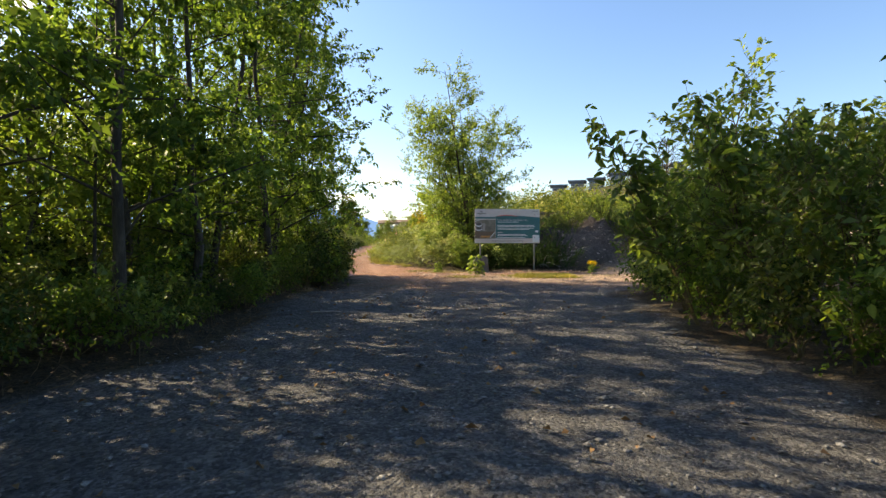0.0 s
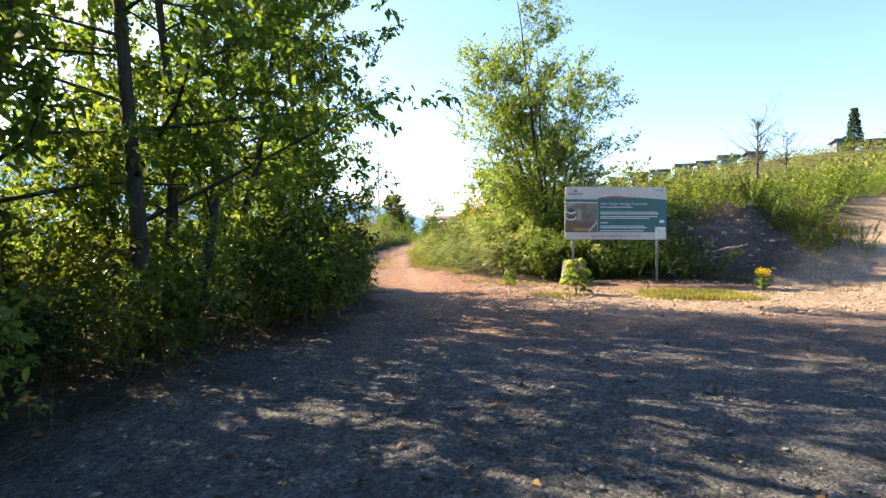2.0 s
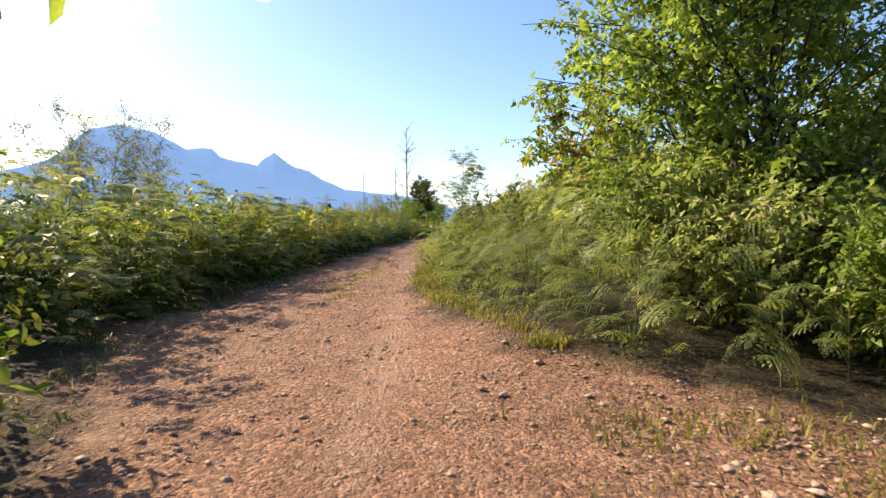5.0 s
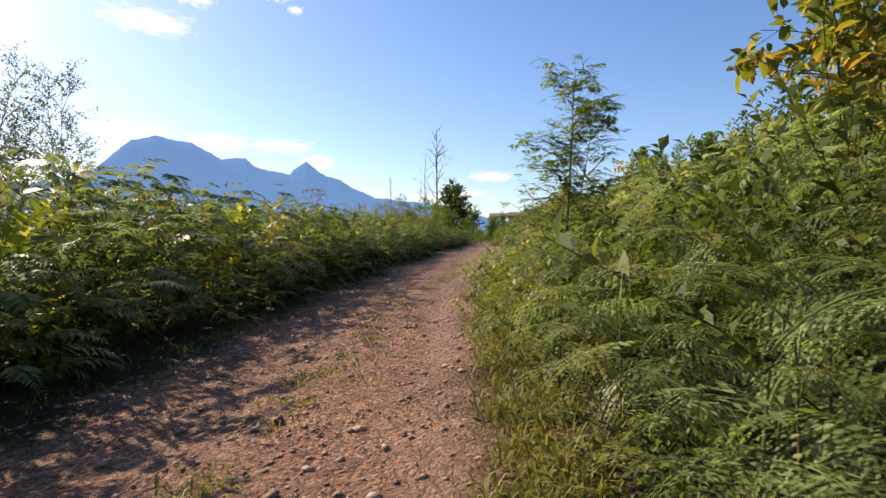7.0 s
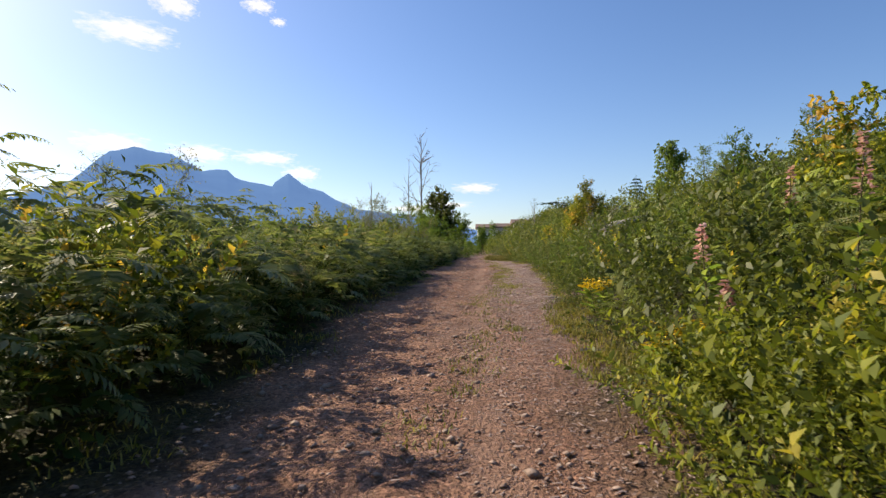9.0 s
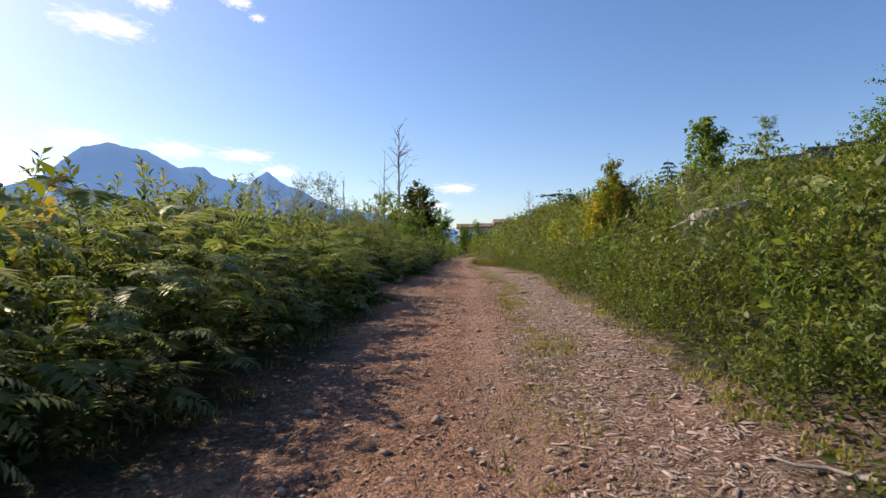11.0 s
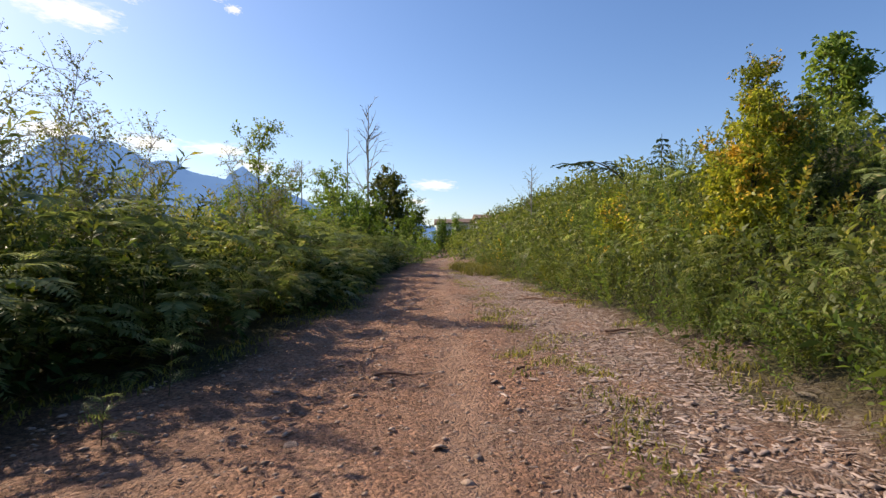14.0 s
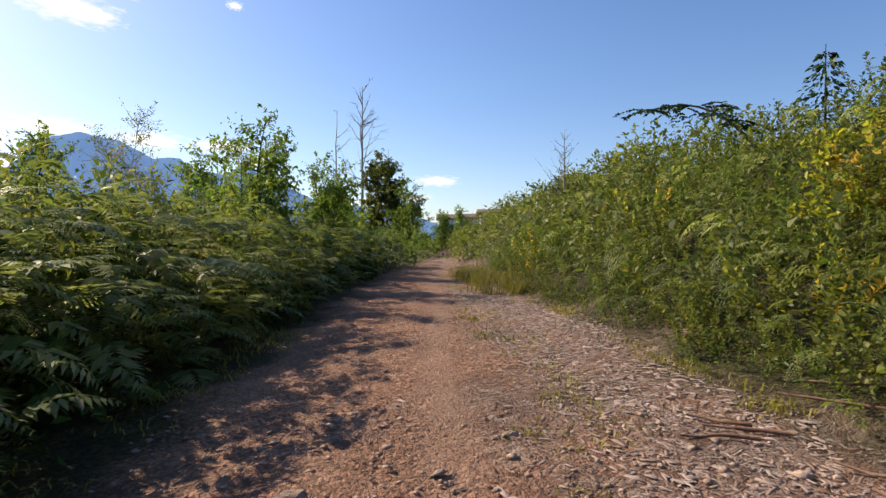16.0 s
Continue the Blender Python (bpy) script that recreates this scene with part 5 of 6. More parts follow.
def flowers():
    def spike(kind, label, mat, x, y, tall, head):
        ob = thing(kind, spot(x, y), label, "flower", kind + "s")
        u = np.linspace(0, 1, 6)
        line = np.stack([u * 0.05, u * 0.02, u * tall], 1)
        part("stem", mesh_from("stem", *tube(line, np.linspace(0.007, 0.003, 6), 5), STEM, True), None, ob)
        n = 34
        f = rng.uniform(0.1, 0.8, n)
        a = rng.uniform(0, 6.28, n)
        p = np.stack([f * 0.05, f * 0.02, f * tall], 1)
        part("foliage", mesh_from("foliage", *leaves(p, np.stack([np.cos(a), np.sin(a), 0.5 + 0 * a], 1), 0.11, 0.25), LEAF_BRIGHT), None, ob)
        n = 90
        f = rng.uniform(0, 1, n)
        a = rng.uniform(0, 6.28, n)
        if head == "spike":
            p = np.stack([0.05 + np.cos(a) * 0.022 * (1.1 - f), 0.02 + np.sin(a) * 0.022 * (1.1 - f), tall * 0.8 + f * tall * 0.3], 1)
        else:
            p = np.stack([0.05 + np.cos(a) * 0.1 * f, 0.02 + np.sin(a) * 0.1 * f, tall + 0.03 * rng.normal(0, 1, n)], 1)
        part("blossom", mesh_from("blossom", *leaves(p, np.stack([np.cos(a), np.sin(a), 0.4 + 0 * a], 1), 0.022 if head == "spike" else 0.03, 0.8), mat), None, ob)

    for x, y, h in ((-2.45, 28.2, 1.0), (-2.95, 28.6, 0.75), (-2.98, 28.1, 0.5), (-2.2, 29.5, 0.9)):
        spike("fireweed", "fireweed with a pink flower spike on the bank", PINK, x, y, h, "spike")
    for x, y, h in ((4.1, 15.3, 0.33), (-3.35, 31.0, 0.3), (-3.25, 31.3, 0.28), (-3.25, 28.6, 0.2), (-3.05, 28.75, 0.22), (-3.15, 28.85, 0.2), (-2.95, 28.6, 0.22), (4.25, 15.5, 0.28)):
        spike("tansy", "yellow-flowered tansy at the verge", YELLOW, x, y, h, "flat")
    # young maple and weeds before the board
    for x, y, s in ((0.86, 14.4, 1.05), (-0.15, 15.7, 0.6)):
        ob = thing("maple_seedling", spot(x, y, None, s), "bright green broad-leaved seedling on the gravel", "seedling", "seedlings")
        u = np.linspace(0, 1, 5)
        part("stem", mesh_from("stem", *tube(np.stack([u * 0.03, u * 0, u * 0.5], 1), np.linspace(0.01, 0.004, 5), 5), STEM, True), None, ob)
        n = 170
        f = rng.uniform(0.0, 1, n)
        a = rng.uniform(0, 6.28, n)
        r = 0.2 * (1.1 - 0.7 * f) * rng.uniform(0.15, 1, n) ** 0.7
        p = np.stack([np.cos(a) * r, np.sin(a) * r, 0.06 + 0.46 * f], 1)
        part("foliage", mesh_from("foliage", *leaves(p, np.stack([np.cos(a), np.sin(a), -0.25 + 0 * a], 1), 0.075, 0.85), LEAF_BRIGHT), None, ob)


def stump():
    """A weathered split log lying in the scrub of the bank."""
    u = np.linspace(0, 1, 9)
    ob = thing("fallen_log", pose(*on_ground(-1.75, 39.5, 0.62), 0, -14, 20) @ Matrix.Scale(1.3, 4), "weathered grey split log lying on the bank", "log")
    line = np.stack([(np.maximum(u, 0.11) - 0.45 - 0.02 * (u < 0.05)) * 1.0, 0.05 * np.sin(u * 6), 0.03 * np.cos(u * 9)], 1)
    v, f = tube(line, 0.13 * np.array([0.06, 0.9, 1.0, 0.95, 0.85, 0.7, 0.55, 0.35, 0.05]), 11)
    v = np.array(v, float) * [1, 1, 0.75]
    v += rng.normal(0, 0.012, v.shape)
    part("trunk", mesh_from("trunk", v, f, SILVER_WOOD), None, ob)
    for k in range(6):
        d = unit(np.array([-0.8, rng.normal(0, 0.6), rng.normal(-0.2, 0.5)]))
        root = np.stack([np.array([-0.36, 0, 0]) + d * q + np.array([0, 0, -0.5]) * q ** 2 for q in (0, 0.09, 0.18, 0.28)])
        part("root", mesh_from("root", *tube(root, [0.05, 0.036, 0.02, 0.008], 6), SILVER_WOOD, True), None, ob)
    for k in range(4):
        z = rng.uniform(-0.05, 0.06)
        chip = np.stack([np.array([-0.3 + 0.2 * q + 0.1 * k, -0.1 - 0.01 * k, z + 0.02 * q]) for q in (0, 0.5, 1.0)])
        part("splinter", mesh_from("splinter", *tube(chip, [0.02, 0.026, 0.006], 4), SILVER_WOOD), None, ob)


# ---- notice board ----
def box(sx, sy, sz, at=(0, 0, 0), bevel=0.004):
    bm = bmesh.new()
    bmesh.ops.create_cube(bm, size=1.0)
    bmesh.ops.scale(bm, vec=(sx, sy, sz), verts=bm.verts)
    if bevel:
        bmesh.ops.bevel(bm, geom=bm.edges[:], offset=bevel, segments=2, affect="EDGES")
    bmesh.ops.translate(bm, vec=at, verts=bm.verts)
    return bm


def lettering(text, size, at, mat, parent, name="lettering"):
    cu = bpy.data.curves.new("letters", "FONT")
    cu.body, cu.size, cu.extrude, cu.align_x = text, size, 0.0008, "LEFT"
    tmp = new("letters", cu)
    bpy.context.view_layer.update()
    me = bpy.data.meshes.new_from_object(tmp.evaluated_get(bpy.context.evaluated_depsgraph_get()))
    bpy.data.objects.remove(tmp)
    me.materials.clear()
    me.materials.append(mat)
    ob = part(name, me, None, parent)
    ob.matrix_basis = pose(*at, 90, 0, 0)
    return ob


def notice_board():
    W, H = 1.96, 0.9
    white = plain_material("sign_white", (0.5, 0.49, 0.465), 0.5)
    teal = plain_material("sign_teal", (0.01, 0.115, 0.125), 0.45)
    red = plain_material("sign_red", (0.6, 0.04, 0.03), 0.5)
    photo = rough_material("sign_photo", [(0.3, (0.08, 0.085, 0.068)), (0.5, (0.14, 0.14, 0.115)), (0.75, (0.28, 0.27, 0.23))], 4.0, 0.5, 0.0)
    photo_light = plain_material("sign_photo_light", (0.26, 0.26, 0.24), 0.5)
    ochre = plain_material("sign_ochre", (0.4, 0.2, 0.06), 0.5)
    ink = plain_material("sign_ink", (0.2, 0.21, 0.2), 0.5)
    pale = plain_material("sign_pale_print", (0.6, 0.68, 0.68), 0.5)
    ob = thing("notice_board", pose(1.92, 16.45, 0.88, 0, 0, 4.5) @ Matrix.Diagonal((1, 1, 1.13, 1)), "large white and teal public notice board on steel posts", "sign")
    part("board", box(W, 0.025, H, (0, 0, H / 2)), white, ob, "white aluminium sign board")
    y = -0.0145
    def panel(name, sx, sz, cx, cz, mat, lift=0.0):
        return part(name, box(sx, 0.004, sz, (cx, y - lift, cz), 0), mat, ob)
    left = -W / 2
    bm = bmesh.new()
    arc = [bm.verts.new((left + 0.63 + (W - 0.63) * i / 16, 0, 0.68 + 0.045 * math.sin(math.pi * (i / 16 * 0.75 + 0.25)))) for i in range(17)]
    low = [bm.verts.new((left + 0.63, 0, 0.125)), bm.verts.new((W / 2, 0, 0.125))]
    bm.faces.new([low[0], low[1], *reversed(arc)])
    ext = bmesh.ops.extrude_face_region(bm, geom=bm.faces[:])
    bmesh.ops.translate(bm, vec=(0, -0.005, 0), verts=[v for v in ext["geom"] if isinstance(v, bmesh.types.BMVert)])
    bmesh.ops.recalc_face_normals(bm, faces=bm.faces)
    bmesh.ops.translate(bm, vec=(0, y + 0.002, 0), verts=bm.verts)
    part("teal_panel", bm, teal, ob, "teal printed panel")
    bm = bmesh.new()
    up = [bm.verts.new((left + 0.66 + 0.62 * i / 12, 0, 0.715 + 0.028 * math.sin(math.pi * i / 12))) for i in range(13)]
    dn = [bm.verts.new((left + 0.66 + 0.62 * i / 12, 0, 0.705 + 0.018 * math.sin(math.pi * i / 12))) for i in range(13)]
    for i in range(12):
        bm.faces.new([up[i], up[i + 1], dn[i + 1], dn[i]])
    bmesh.ops.translate(bm, vec=(0, y - 0.006, 0), verts=bm.verts)
    part("red_stripe", bm, red, ob)
    panel("photo", 0.62, 0.5, left + 0.312, 0.37, photo)
    brown = plain_material("sign_photo_soil", (0.13, 0.09, 0.055), 0.5)
    dusk = plain_material("sign_photo_tank", (0.07, 0.07, 0.07), 0.5)

    def shape(name, pts, mat, lift):
        b = bmesh.new()
        face = b.faces.new([b.verts.new((left + px, 0, pz)) for px, pz in pts])
        for v in bmesh.ops.extrude_face_region(b, geom=[face])["geom"]:
            if isinstance(v, bmesh.types.BMVert):
                v.co.y -= 0.002
        bmesh.ops.recalc_face_normals(b, faces=b.faces)
        bmesh.ops.translate(b, vec=(0, y - lift, 0), verts=b.verts)
        part(name, b, mat, ob)

    def oval(cx, cz, rx, rz):
        return [(cx + rx * math.cos(k * 0.3927), cz + rz * math.sin(k * 0.3927)) for k in range(16)]

    shape("photo_soil", [(0.003, 0.123), (0.45, 0.123), (0.615, 0.3), (0.615, 0.31), (0.2, 0.3), (0.003, 0.33)], brown, 0.003)
    shape("photo_soil", [(0.16, 0.15), (0.44, 0.15), (0.47, 0.195), (0.18, 0.195)], ochre, 0.006)
    shape("photo_road", [(0.44, 0.14), (0.47, 0.14), (0.617, 0.29), (0.617, 0.31)], pale, 0.006)
    shape("photo_road", [(0.003, 0.575), (0.003, 0.56), (0.3, 0.66), (0.36, 0.68)], pale, 0.005)
    for cz in (0.485, 0.375):
        shape("photo_tank", oval(0.115, cz, 0.1, 0.052), pale, 0.005)
        shape("photo_tank", oval(0.115, cz + 0.012, 0.088, 0.038), dusk, 0.008)
    shape("photo_column", [(0.22, 0.33), (0.305, 0.33), (0.315, 0.52), (0.24, 0.53)], photo_light, 0.005)
    panel("photo_top_band", 0.62, 0.045, left + 0.312, 0.665, teal, 0.002)
    panel("logo", 0.07, 0.04, left + 0.2, 0.83, ink, 0.001)
    panel("logo", 0.28, 0.025, left + 0.2, 0.78, ink, 0.001)
    panel("print_bar", 0.16, 0.014, W / 2 - 0.14, 0.84, ink, 0.001)
    lettering("New Water Storage Reservoirs", 0.07, (left + 0.68, y - 0.008, 0.59), white, ob)
    for z, w in ((0.555, 0.62), (0.47, 1.1), (0.44, 1.12), (0.395, 1.1), (0.365, 0.95), (0.23, 0.85), (0.2, 0.9), (0.15, 0.84)):
        panel("print_bar", w, 0.013, left + 0.68 + w / 2, z, pale, 0.006)
    panel("print_bar", 0.15, 0.018, left + 0.755, 0.285, white, 0.006)
    panel("code_panel", 0.2, 0.19, W / 2 - 0.12, 0.12, pale, 0.006)
    panel("emblem", 0.09, 0.05, W / 2 - 0.09, 0.31, pale, 0.006)
    lettering("squamish.ca/building-our-future", 0.075, (left + 0.5, y - 0.004, 0.04), ink, ob)
    # posts and the steel foot in the block
    for x, low_z, high_z in ((left + 0.17, -0.46, H - 0.02), (W / 2 - 0.16, -1.05, H - 0.02)):
        p = part("post", box(0.04, 0.04, high_z - low_z, (x, 0.045, (high_z + low_z) / 2), 0.003), STEEL, ob, "perforated galvanised steel post")
        for i in range(9):
            part("hole", box(0.012, 0.004, 0.012, (x, 0.0235, low_z + 0.05 + i * 0.05), 0), ink, p)
    for x in (left + 0.17, W / 2 - 0.16):
        for z in (0.15, 0.75):
            part("bolt", box(0.022, 0.012, 0.022, (x, -0.022, z), 0.004), STEEL, ob)

    def block(m, label):
        b = bmesh.new()
        bmesh.ops.create_cube(b, size=1.0)
        bmesh.ops.scale(b, vec=(0.44, 0.44, 0.48), verts=b.verts)
        for v in b.verts:
            if v.co.z > 0:
                v.co.x *= 0.8
                v.co.y *= 0.7
        bmesh.ops.bevel(b, geom=b.edges[:], offset=0.025, segments=2, affect="EDGES")
        bmesh.ops.subdivide_edges(b, edges=b.edges[:], cuts=2, use_grid_fill=True)
        for v in b.verts:
            v.co += Vector(noise.noise_vector(v.co * 9)) * 0.008
        me = bpy.data.meshes.new("concrete_block")
        b.to_mesh(me)
        b.free()
        me.materials.append(CONCRETE)
        tagged(new("concrete_block", me), label, "concrete block").matrix_basis = m
    block(pose(1.1, 16.2, height(1.1, 16.2) + 0.225, 0, 0, 8), "weathered tapered concrete block footing the notice board")


def rock_mesh(seed, flat=0.65, sub=2):
    b = bmesh.new()
    bmesh.ops.create_icosphere(b, subdivisions=sub, radius=1.0)
    o = Vector((seed * 3.1, seed * 1.7, seed))
    for v in b.verts:
        v.co *= 1 + 0.35 * noise.noise(v.co * 1.1 + o) + 0.12 * noise.noise(v.co * 3 + o)
        v.co.z *= flat
    me = bpy.data.meshes.new("rock")
    b.to_mesh(me)
    b.free()
    me.materials.append(STONE)
    return me


def stones():
    kinds = [rock_mesh(i) for i in range(5)]
    rows = [(-0.5, 14.9, 0.07), (-0.35, 15.05, 0.09), (-0.2, 14.95, 0.06), (0.3, 15.2, 0.06), (0.55, 15.4, 0.08), (1.0, 13.9, 0.05), (1.7, 14.0, 0.06), (2.2, 14.5, 0.12), (1.9, 13.3, 0.05), (1.5, 12.9, 0.04), (2.6, 13.4, 0.06),
            (2.4, 14.0, 0.09), (3.0, 14.9, 0.06), (0.8, 13.3, 0.04), (0.0, 14.4, 0.035), (2.1, 12.7, 0.045), (-2.45, 20.55, 0.055), (-2.35, 20.9, 0.035), (-2.2, 20.75, 0.03), (-4.0, 37.6, 0.05), (-5.2, 37.2, 0.035), (-6.6, 46.95, 0.06), (-6.0, 40.6, 0.045), (-2.7, 24.4, 0.05), (-2.95, 24.3, 0.035), (-2.6, 23.9, 0.04), (-6.3, 41.7, 0.035)]
    for i in range(110):
        a = rng.uniform(0, 6.28)
        r = rng.uniform(0.2, 1.4)
        rows.append((4.8 + math.cos(a) * r * 1.7, 18.4 + math.sin(a) * r * 1.0, 0.018 + 0.045 * rng.uniform() ** 2))
    for i in range(40):
        y = rng.uniform(17, 50)
        rows.append((rng.uniform(left_edge(y) + 0.3, right_edge(y)), y, rng.uniform(0.018, 0.035)))
    for i, (x, y, s) in enumerate(rows):
        ob = thing("stone", spot(x, y, None, s, -0.2 * s), "angular brown-grey stone on the dirt", "stone", "stones", kinds[i % 5])
    # pebbles and grit
    v0 = np.array([[1, 0.1, 0], [0.1, 1, 0.1], [-1, -0.1, 0.1], [0, -1, 0], [0.25, 0.1, 0.9], [-0.3, 0.2, 0.8]])
    f0 = np.array([[0, 1, 4], [1, 5, 4], [1, 2, 5], [2, 3, 5], [3, 4, 5], [3, 0, 4], [0, 3, 2], [0, 2, 1]])
    n = 30000
    y = rng.uniform(-1, 48, n)
    x = left_edge(y) + (np.minimum(right_edge(y), 3.6) - left_edge(y)) * rng.uniform(0, 1, n)
    s = rng.lognormal(-4.72, 0.5, n).clip(0.004, 0.036)
    pts = v0 * [1, 0.8, 0.55] * (1 + rng.normal(0, 0.12, (len(v0), 1)))
    spots = np.stack([x, y, height(x, y) + s * 0.15], 1)
    grey = y + rng.normal(0, 1.2, n) < 10.5
    for pick, label, mat in ((grey, "loose grey gravel stones on the track", GRAVEL_STONE), (~grey, "loose brown pebbles on the dirt trail", STONE)):
        k = int(pick.sum())
        v = placed(pts, rng.uniform(0, 6.28, k), rng.normal(0, 0.25, k), s[pick], spots[pick])
        stuff("pebbles", label, "pebbles", [(v, repeated(f0, len(v0), k))], mat)
    n = 5000
    y, x = rng.uniform(12, 16.6, n), rng.uniform(-0.8, 7, n)
    s = rng.lognormal(-4.3, 0.5, n).clip(0.006, 0.045)
    v = placed(pts, rng.uniform(0, 6.28, n), rng.normal(0, 0.25, n), s, np.stack([x, y, height(x, y) + s * 0.15], 1))
    stuff("pebbles", "loose pale pebbles in the clearing", "pebbles", [(v, repeated(f0, len(v0), n))], STONE)


def litter():
    """Bleached wood chips on the verge, dead leaves and sticks."""
    c = np.array([[-1, -0.25, 0], [1, -0.18, 0], [0.9, 0.2, 0], [-0.85, 0.3, 0], [-0.9, -0.2, 0.12], [0.9, -0.12, 0.12], [0.8, 0.16, 0.12], [-0.8, 0.24, 0.12]])
    f = np.array([[0, 3, 2, 1], [4, 5, 6, 7], [0, 1, 5, 4], [1, 2, 6, 5], [2, 3, 7, 6], [3, 0, 4, 7]])
    n = 22000
    y = 25 + 29 * rng.uniform(0, 1, n) ** 0.8
    x = right_edge(y) - np.where(rng.uniform(0, 1, n) < 0.6, rng.uniform(-0.15, 0.95, n), np.abs(rng.normal(0.35, 0.5, n)))
    s = rng.lognormal(-4.22, 0.42, n).clip(0.006, 0.042) * (0.5 + 0.5 * step(25, 36, y))
    v = placed(c * [1, 1, 0.7], rng.uniform(0, 6.28, n), rng.normal(0, 0.12, n), s, np.stack([x, y, height(x, y) + 0.004], 1))
    stuff("wood_chips", "bleached wood chips and bark strewn on the verge", "wood chips", [(v, repeated(f[1:], 8, n))], CHIP)
    n = 15000
    y = rng.uniform(24, 55, n)
    x = left_edge(y) + 0.3 + (right_edge(y) - left_edge(y) - 0.2) * rng.uniform(0, 1, n) ** 0.8
    s = rng.lognormal(-4.7, 0.5, n).clip(0.005, 0.05) * (0.5 + 0.5 * step(27, 38, y))
    s = s * np.where(np.abs(x - np.interp(y, TRACK_Y, TRACK_X)) < 0.13, 0.3, 1.0)
    v = placed(c * [1, 0.9, 1.3], rng.uniform(0, 6.28, n), rng.normal(0, 0.2, n), s, np.stack([x, y, height(x, y) + 0.003], 1))
    stuff("bark_bits", "red-brown bark and wood fragments trodden into the trail", "bark", [(v, repeated(f[1:], 8, n))], BARK_BIT)
    n = 900
    y = rng.uniform(-1, 14, n)
    x = rng.normal(0, 1, n) * 1.5 - 0.8
    x = np.maximum(x, left_edge(y) - 0.3)
    p = np.stack([x, y, height(x, y) + 0.012], 1)
    w = np.stack([rng.normal(0, 1, n), rng.normal(0, 1, n), rng.normal(0, 0.1, n)], 1)
    stuff("fallen_leaves", "dry brown leaves fallen on the gravel", "leaves", [leaves(p, w, 0.036, 0.7, False)], DEAD_LEAF)
    for x, y, ln, turn in ((-4.35, 47.9, 0.6, 150), (-4.2, 48.1, 0.5, 165), (-6.08, 42.9, 0.3, 6), (-5.52, 37.5, 0.16, 40), (-4.9, 47.7, 0.34, 160), (-5.05, 47.6, 0.3, 172), (-4.98, 47.8, 0.26, 150), (-4.6, 47.2, 0.42, 140), (-4.5, 47.05, 0.5, 150), (-4.42, 47.15, 0.36, 158), (-4.68, 47.0, 0.3, 128), (-4.35, 46.95, 0.4, 146), (-5.3, 43.2, 0.18, 70), (-3.5, 29.6, 0.22, 20), (-3.6, 26.6, 0.25, 120), (-5.55, 38.4, 0.16, 80), (-4.6, 40.5, 0.15, 20), (-3.9, 41.4, 0.3, 60), (-1.4, 6.6, 0.35, 10), (-3.7, 33.0, 0.3, 140), (-4.3, 44.8, 0.4, 30)):
        u = np.linspace(0, 1, 5)
        line = np.stack([(u - 0.5) * ln, rng.normal(0, 0.012, 5), 0.012 + rng.uniform(0, 0.015, 5)], 1)
        thing("stick", spot(x, y, turn), "broken weathered stick lying on the verge", "stick", "sticks", mesh_from("stick", *tube(line, np.linspace(0.011, 0.005, 5), 6), BARK_BIT if y > 40 else SILVER_WOOD, True))
    # roots and brush hanging out of the rubble mound
    for i in range(26):
        x, y = rng.uniform(2.3, 4.4), rng.uniform(16.8, 17.9)
        u = np.linspace(0, 1, 5)
        d = np.array([rng.normal(), rng.normal() - 0.4, rng.uniform(0.1, 0.9)])
        line = np.cumsum(np.vstack([[0, 0, 0], np.tile(d * 0.12, (4, 1)) + rng.normal(0, 0.04, (4, 3))]), 0)
        thing("root", spot(x, y, 0), "dead root sticking out of the rubble", "root", "roots", mesh_from("root", *tube(line, np.linspace(0.014, 0.004, 5), 5), SILVER_WOOD, True))


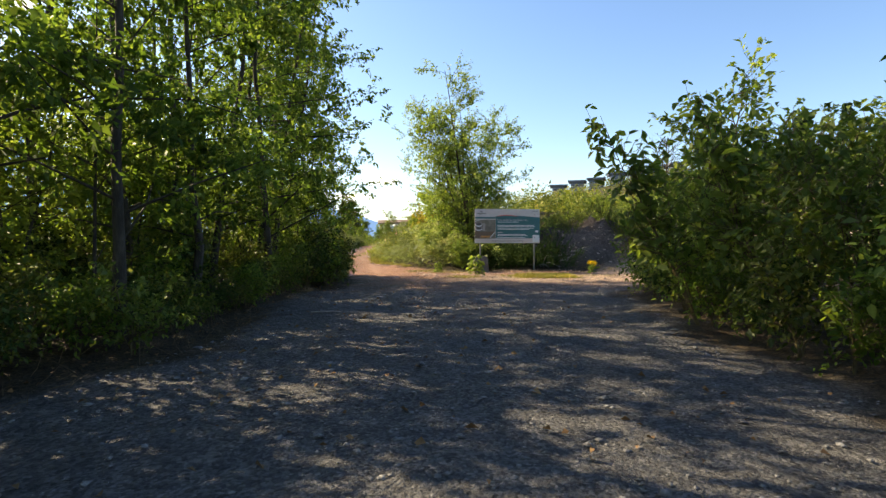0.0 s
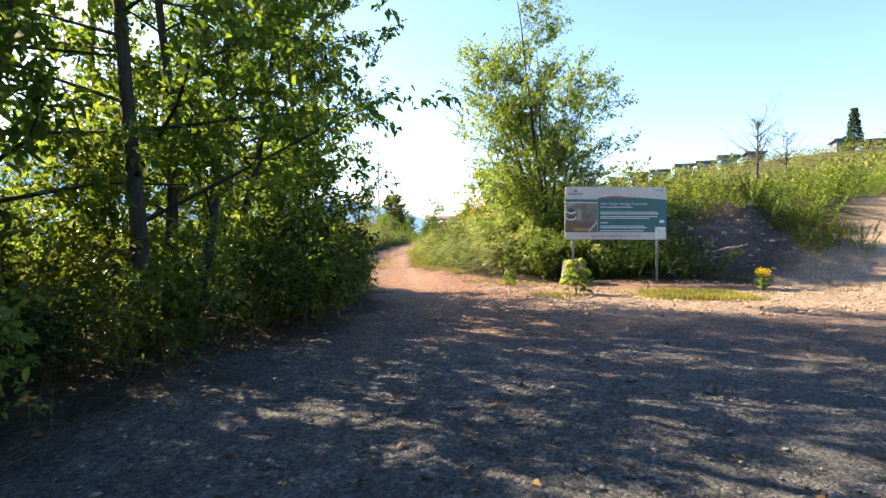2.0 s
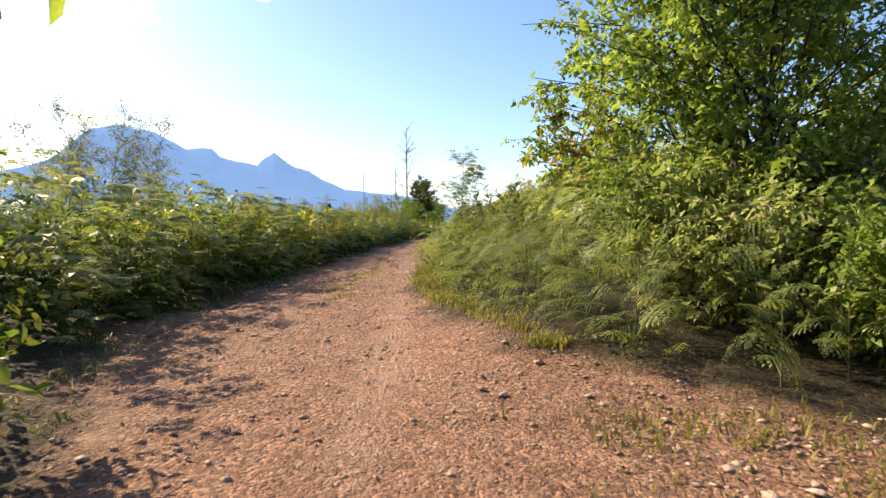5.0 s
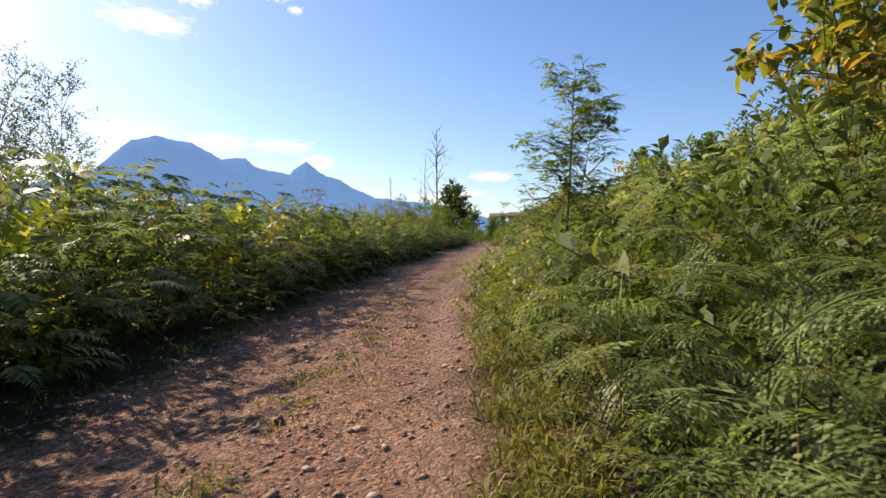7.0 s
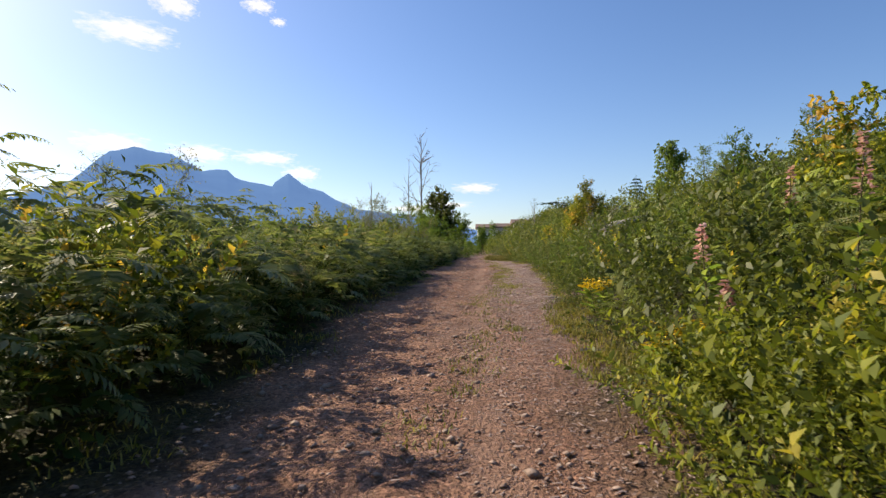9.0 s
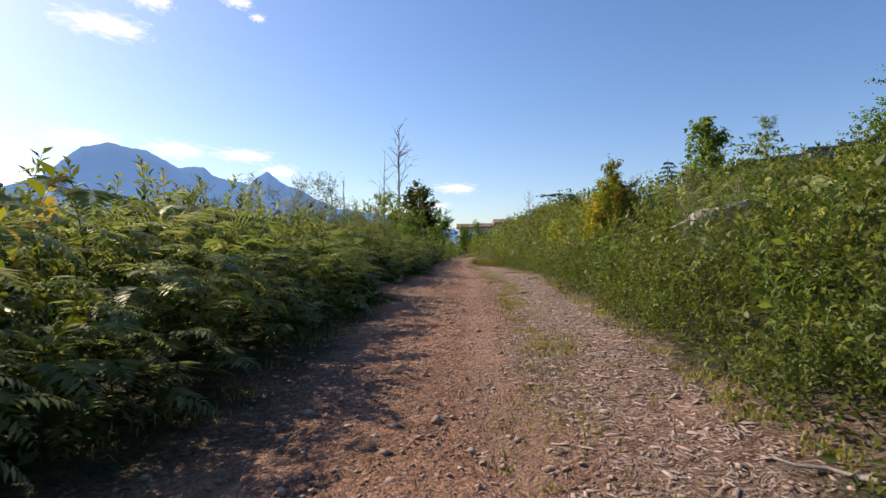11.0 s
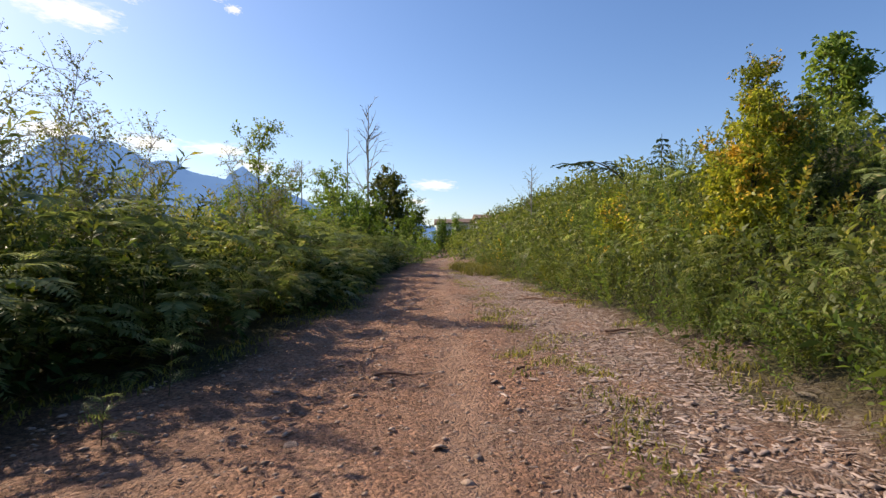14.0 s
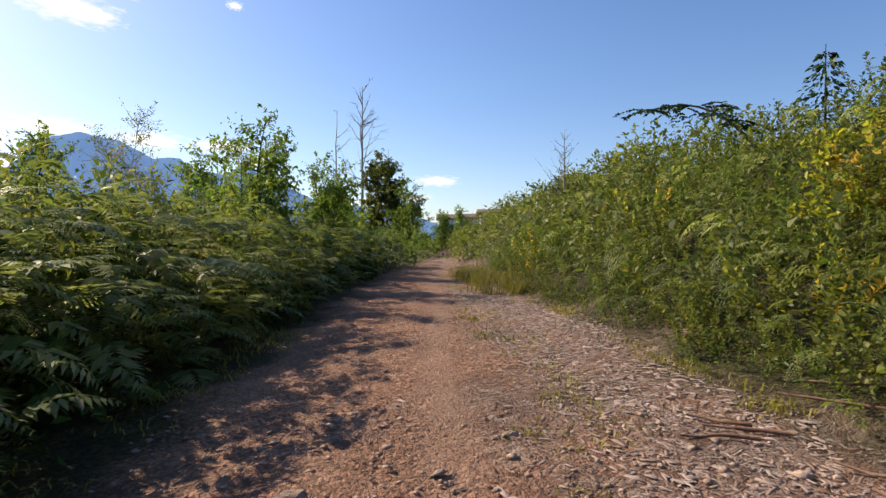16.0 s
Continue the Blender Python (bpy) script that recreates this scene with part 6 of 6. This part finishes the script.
# ---- houses far off ----
def houses():
    # Grey walls and dark roofs on the ridge have blue haze mixed into their colour.
    wall_a = plain_material("house_hazy_grey_wall", (0.14, 0.17, 0.22), 0.8)
    wall_b = plain_material("house_pale_wall", (0.62, 0.6, 0.57), 0.8)
    roof_m = plain_material("house_hazy_dark_roof", (0.14, 0.165, 0.21), 0.7)
    roof_r = plain_material("house_brown_roof", (0.2, 0.13, 0.1), 0.8)
    glass = plain_material("house_window_glass", (0.03, 0.04, 0.05), 0.1)

    def house(x, y, turn, w, d, h, wall, roof, pitch, label):
        ob = thing("house", pose(x, y, float(height(x, y)) - 0.8, 0, 0, turn), label, "house", "houses on the ridge")
        part("wall", box(w, d, h, (0, 0, h / 2), 0.02), wall, ob)
        bm = bmesh.new()
        o = 0.5
        pts = [(-w / 2 - o, -d / 2 - o, h), (w / 2 + o, -d / 2 - o, h), (w / 2 + o, d / 2 + o, h), (-w / 2 - o, d / 2 + o, h)]
        lo = [bm.verts.new(p) for p in pts]
        hi = [bm.verts.new((p[0], p[1], h + 0.28)) for p in pts]
        r = [bm.verts.new((-w / 2 - o, 0, h + 0.28 + pitch)), bm.verts.new((w / 2 + o, 0, h + 0.28 + pitch))]
        bm.faces.new(lo[::-1])
        for i in range(4):
            bm.faces.new([lo[i], lo[(i + 1) % 4], hi[(i + 1) % 4], hi[i]])
        bm.faces.new([hi[0], hi[1], r[1], r[0]])
        bm.faces.new([hi[2], hi[3], r[0], r[1]])
        bm.faces.new([hi[1], hi[2], r[1]])
        bm.faces.new([hi[3], hi[0], r[0]])
        part("roof", bm, roof, ob)
        for fl in range(2):
            for k in range(3):
                win = part("window", box(w * 0.18, 0.12, h * 0.2, (w * (-0.3 + 0.3 * k), -d / 2 - 0.03, h * (0.28 + 0.45 * fl)), 0.01), wall_b, ob)
                part("pane", box(w * 0.15, 0.04, h * 0.16, (w * (-0.3 + 0.3 * k), -d / 2 - 0.1, h * (0.28 + 0.45 * fl)), 0), glass, win)

    for i, x in enumerate((23.6, 27.2, 30.8, 34.6, 38.2, 41.8, 45.6, 58.5, 63.0, 67.5)):
        house(x, 118 - 0.24 * x, -12 - 4 * (i % 3), 2.5, 4.0, 2.5 + 0.2 * (i % 2), wall_a, roof_m, 0.25, "modern dark-roofed house in a row on the ridge")
    for x, y, w, h in ((-17.5, 168, 3.6, 6.0), (-13.0, 172, 4.0, 6.3), (-7.8, 170, 5.0, 7.2), (-1.5, 170, 5, 8.0)):
        house(x, y, 8, w, 6.0, h, wall_b, roof_r, 1.0, "pale house with a brown roof beyond the trail's end")


alder_stand()
big_shrubs()
undergrowth()
sign_alder()
saplings()
bend_alder()
dead_trees()
conifers()
houses()
notice_board()
stump()
flowers()
ferns()
thickets()
grass()
stones()
litter()
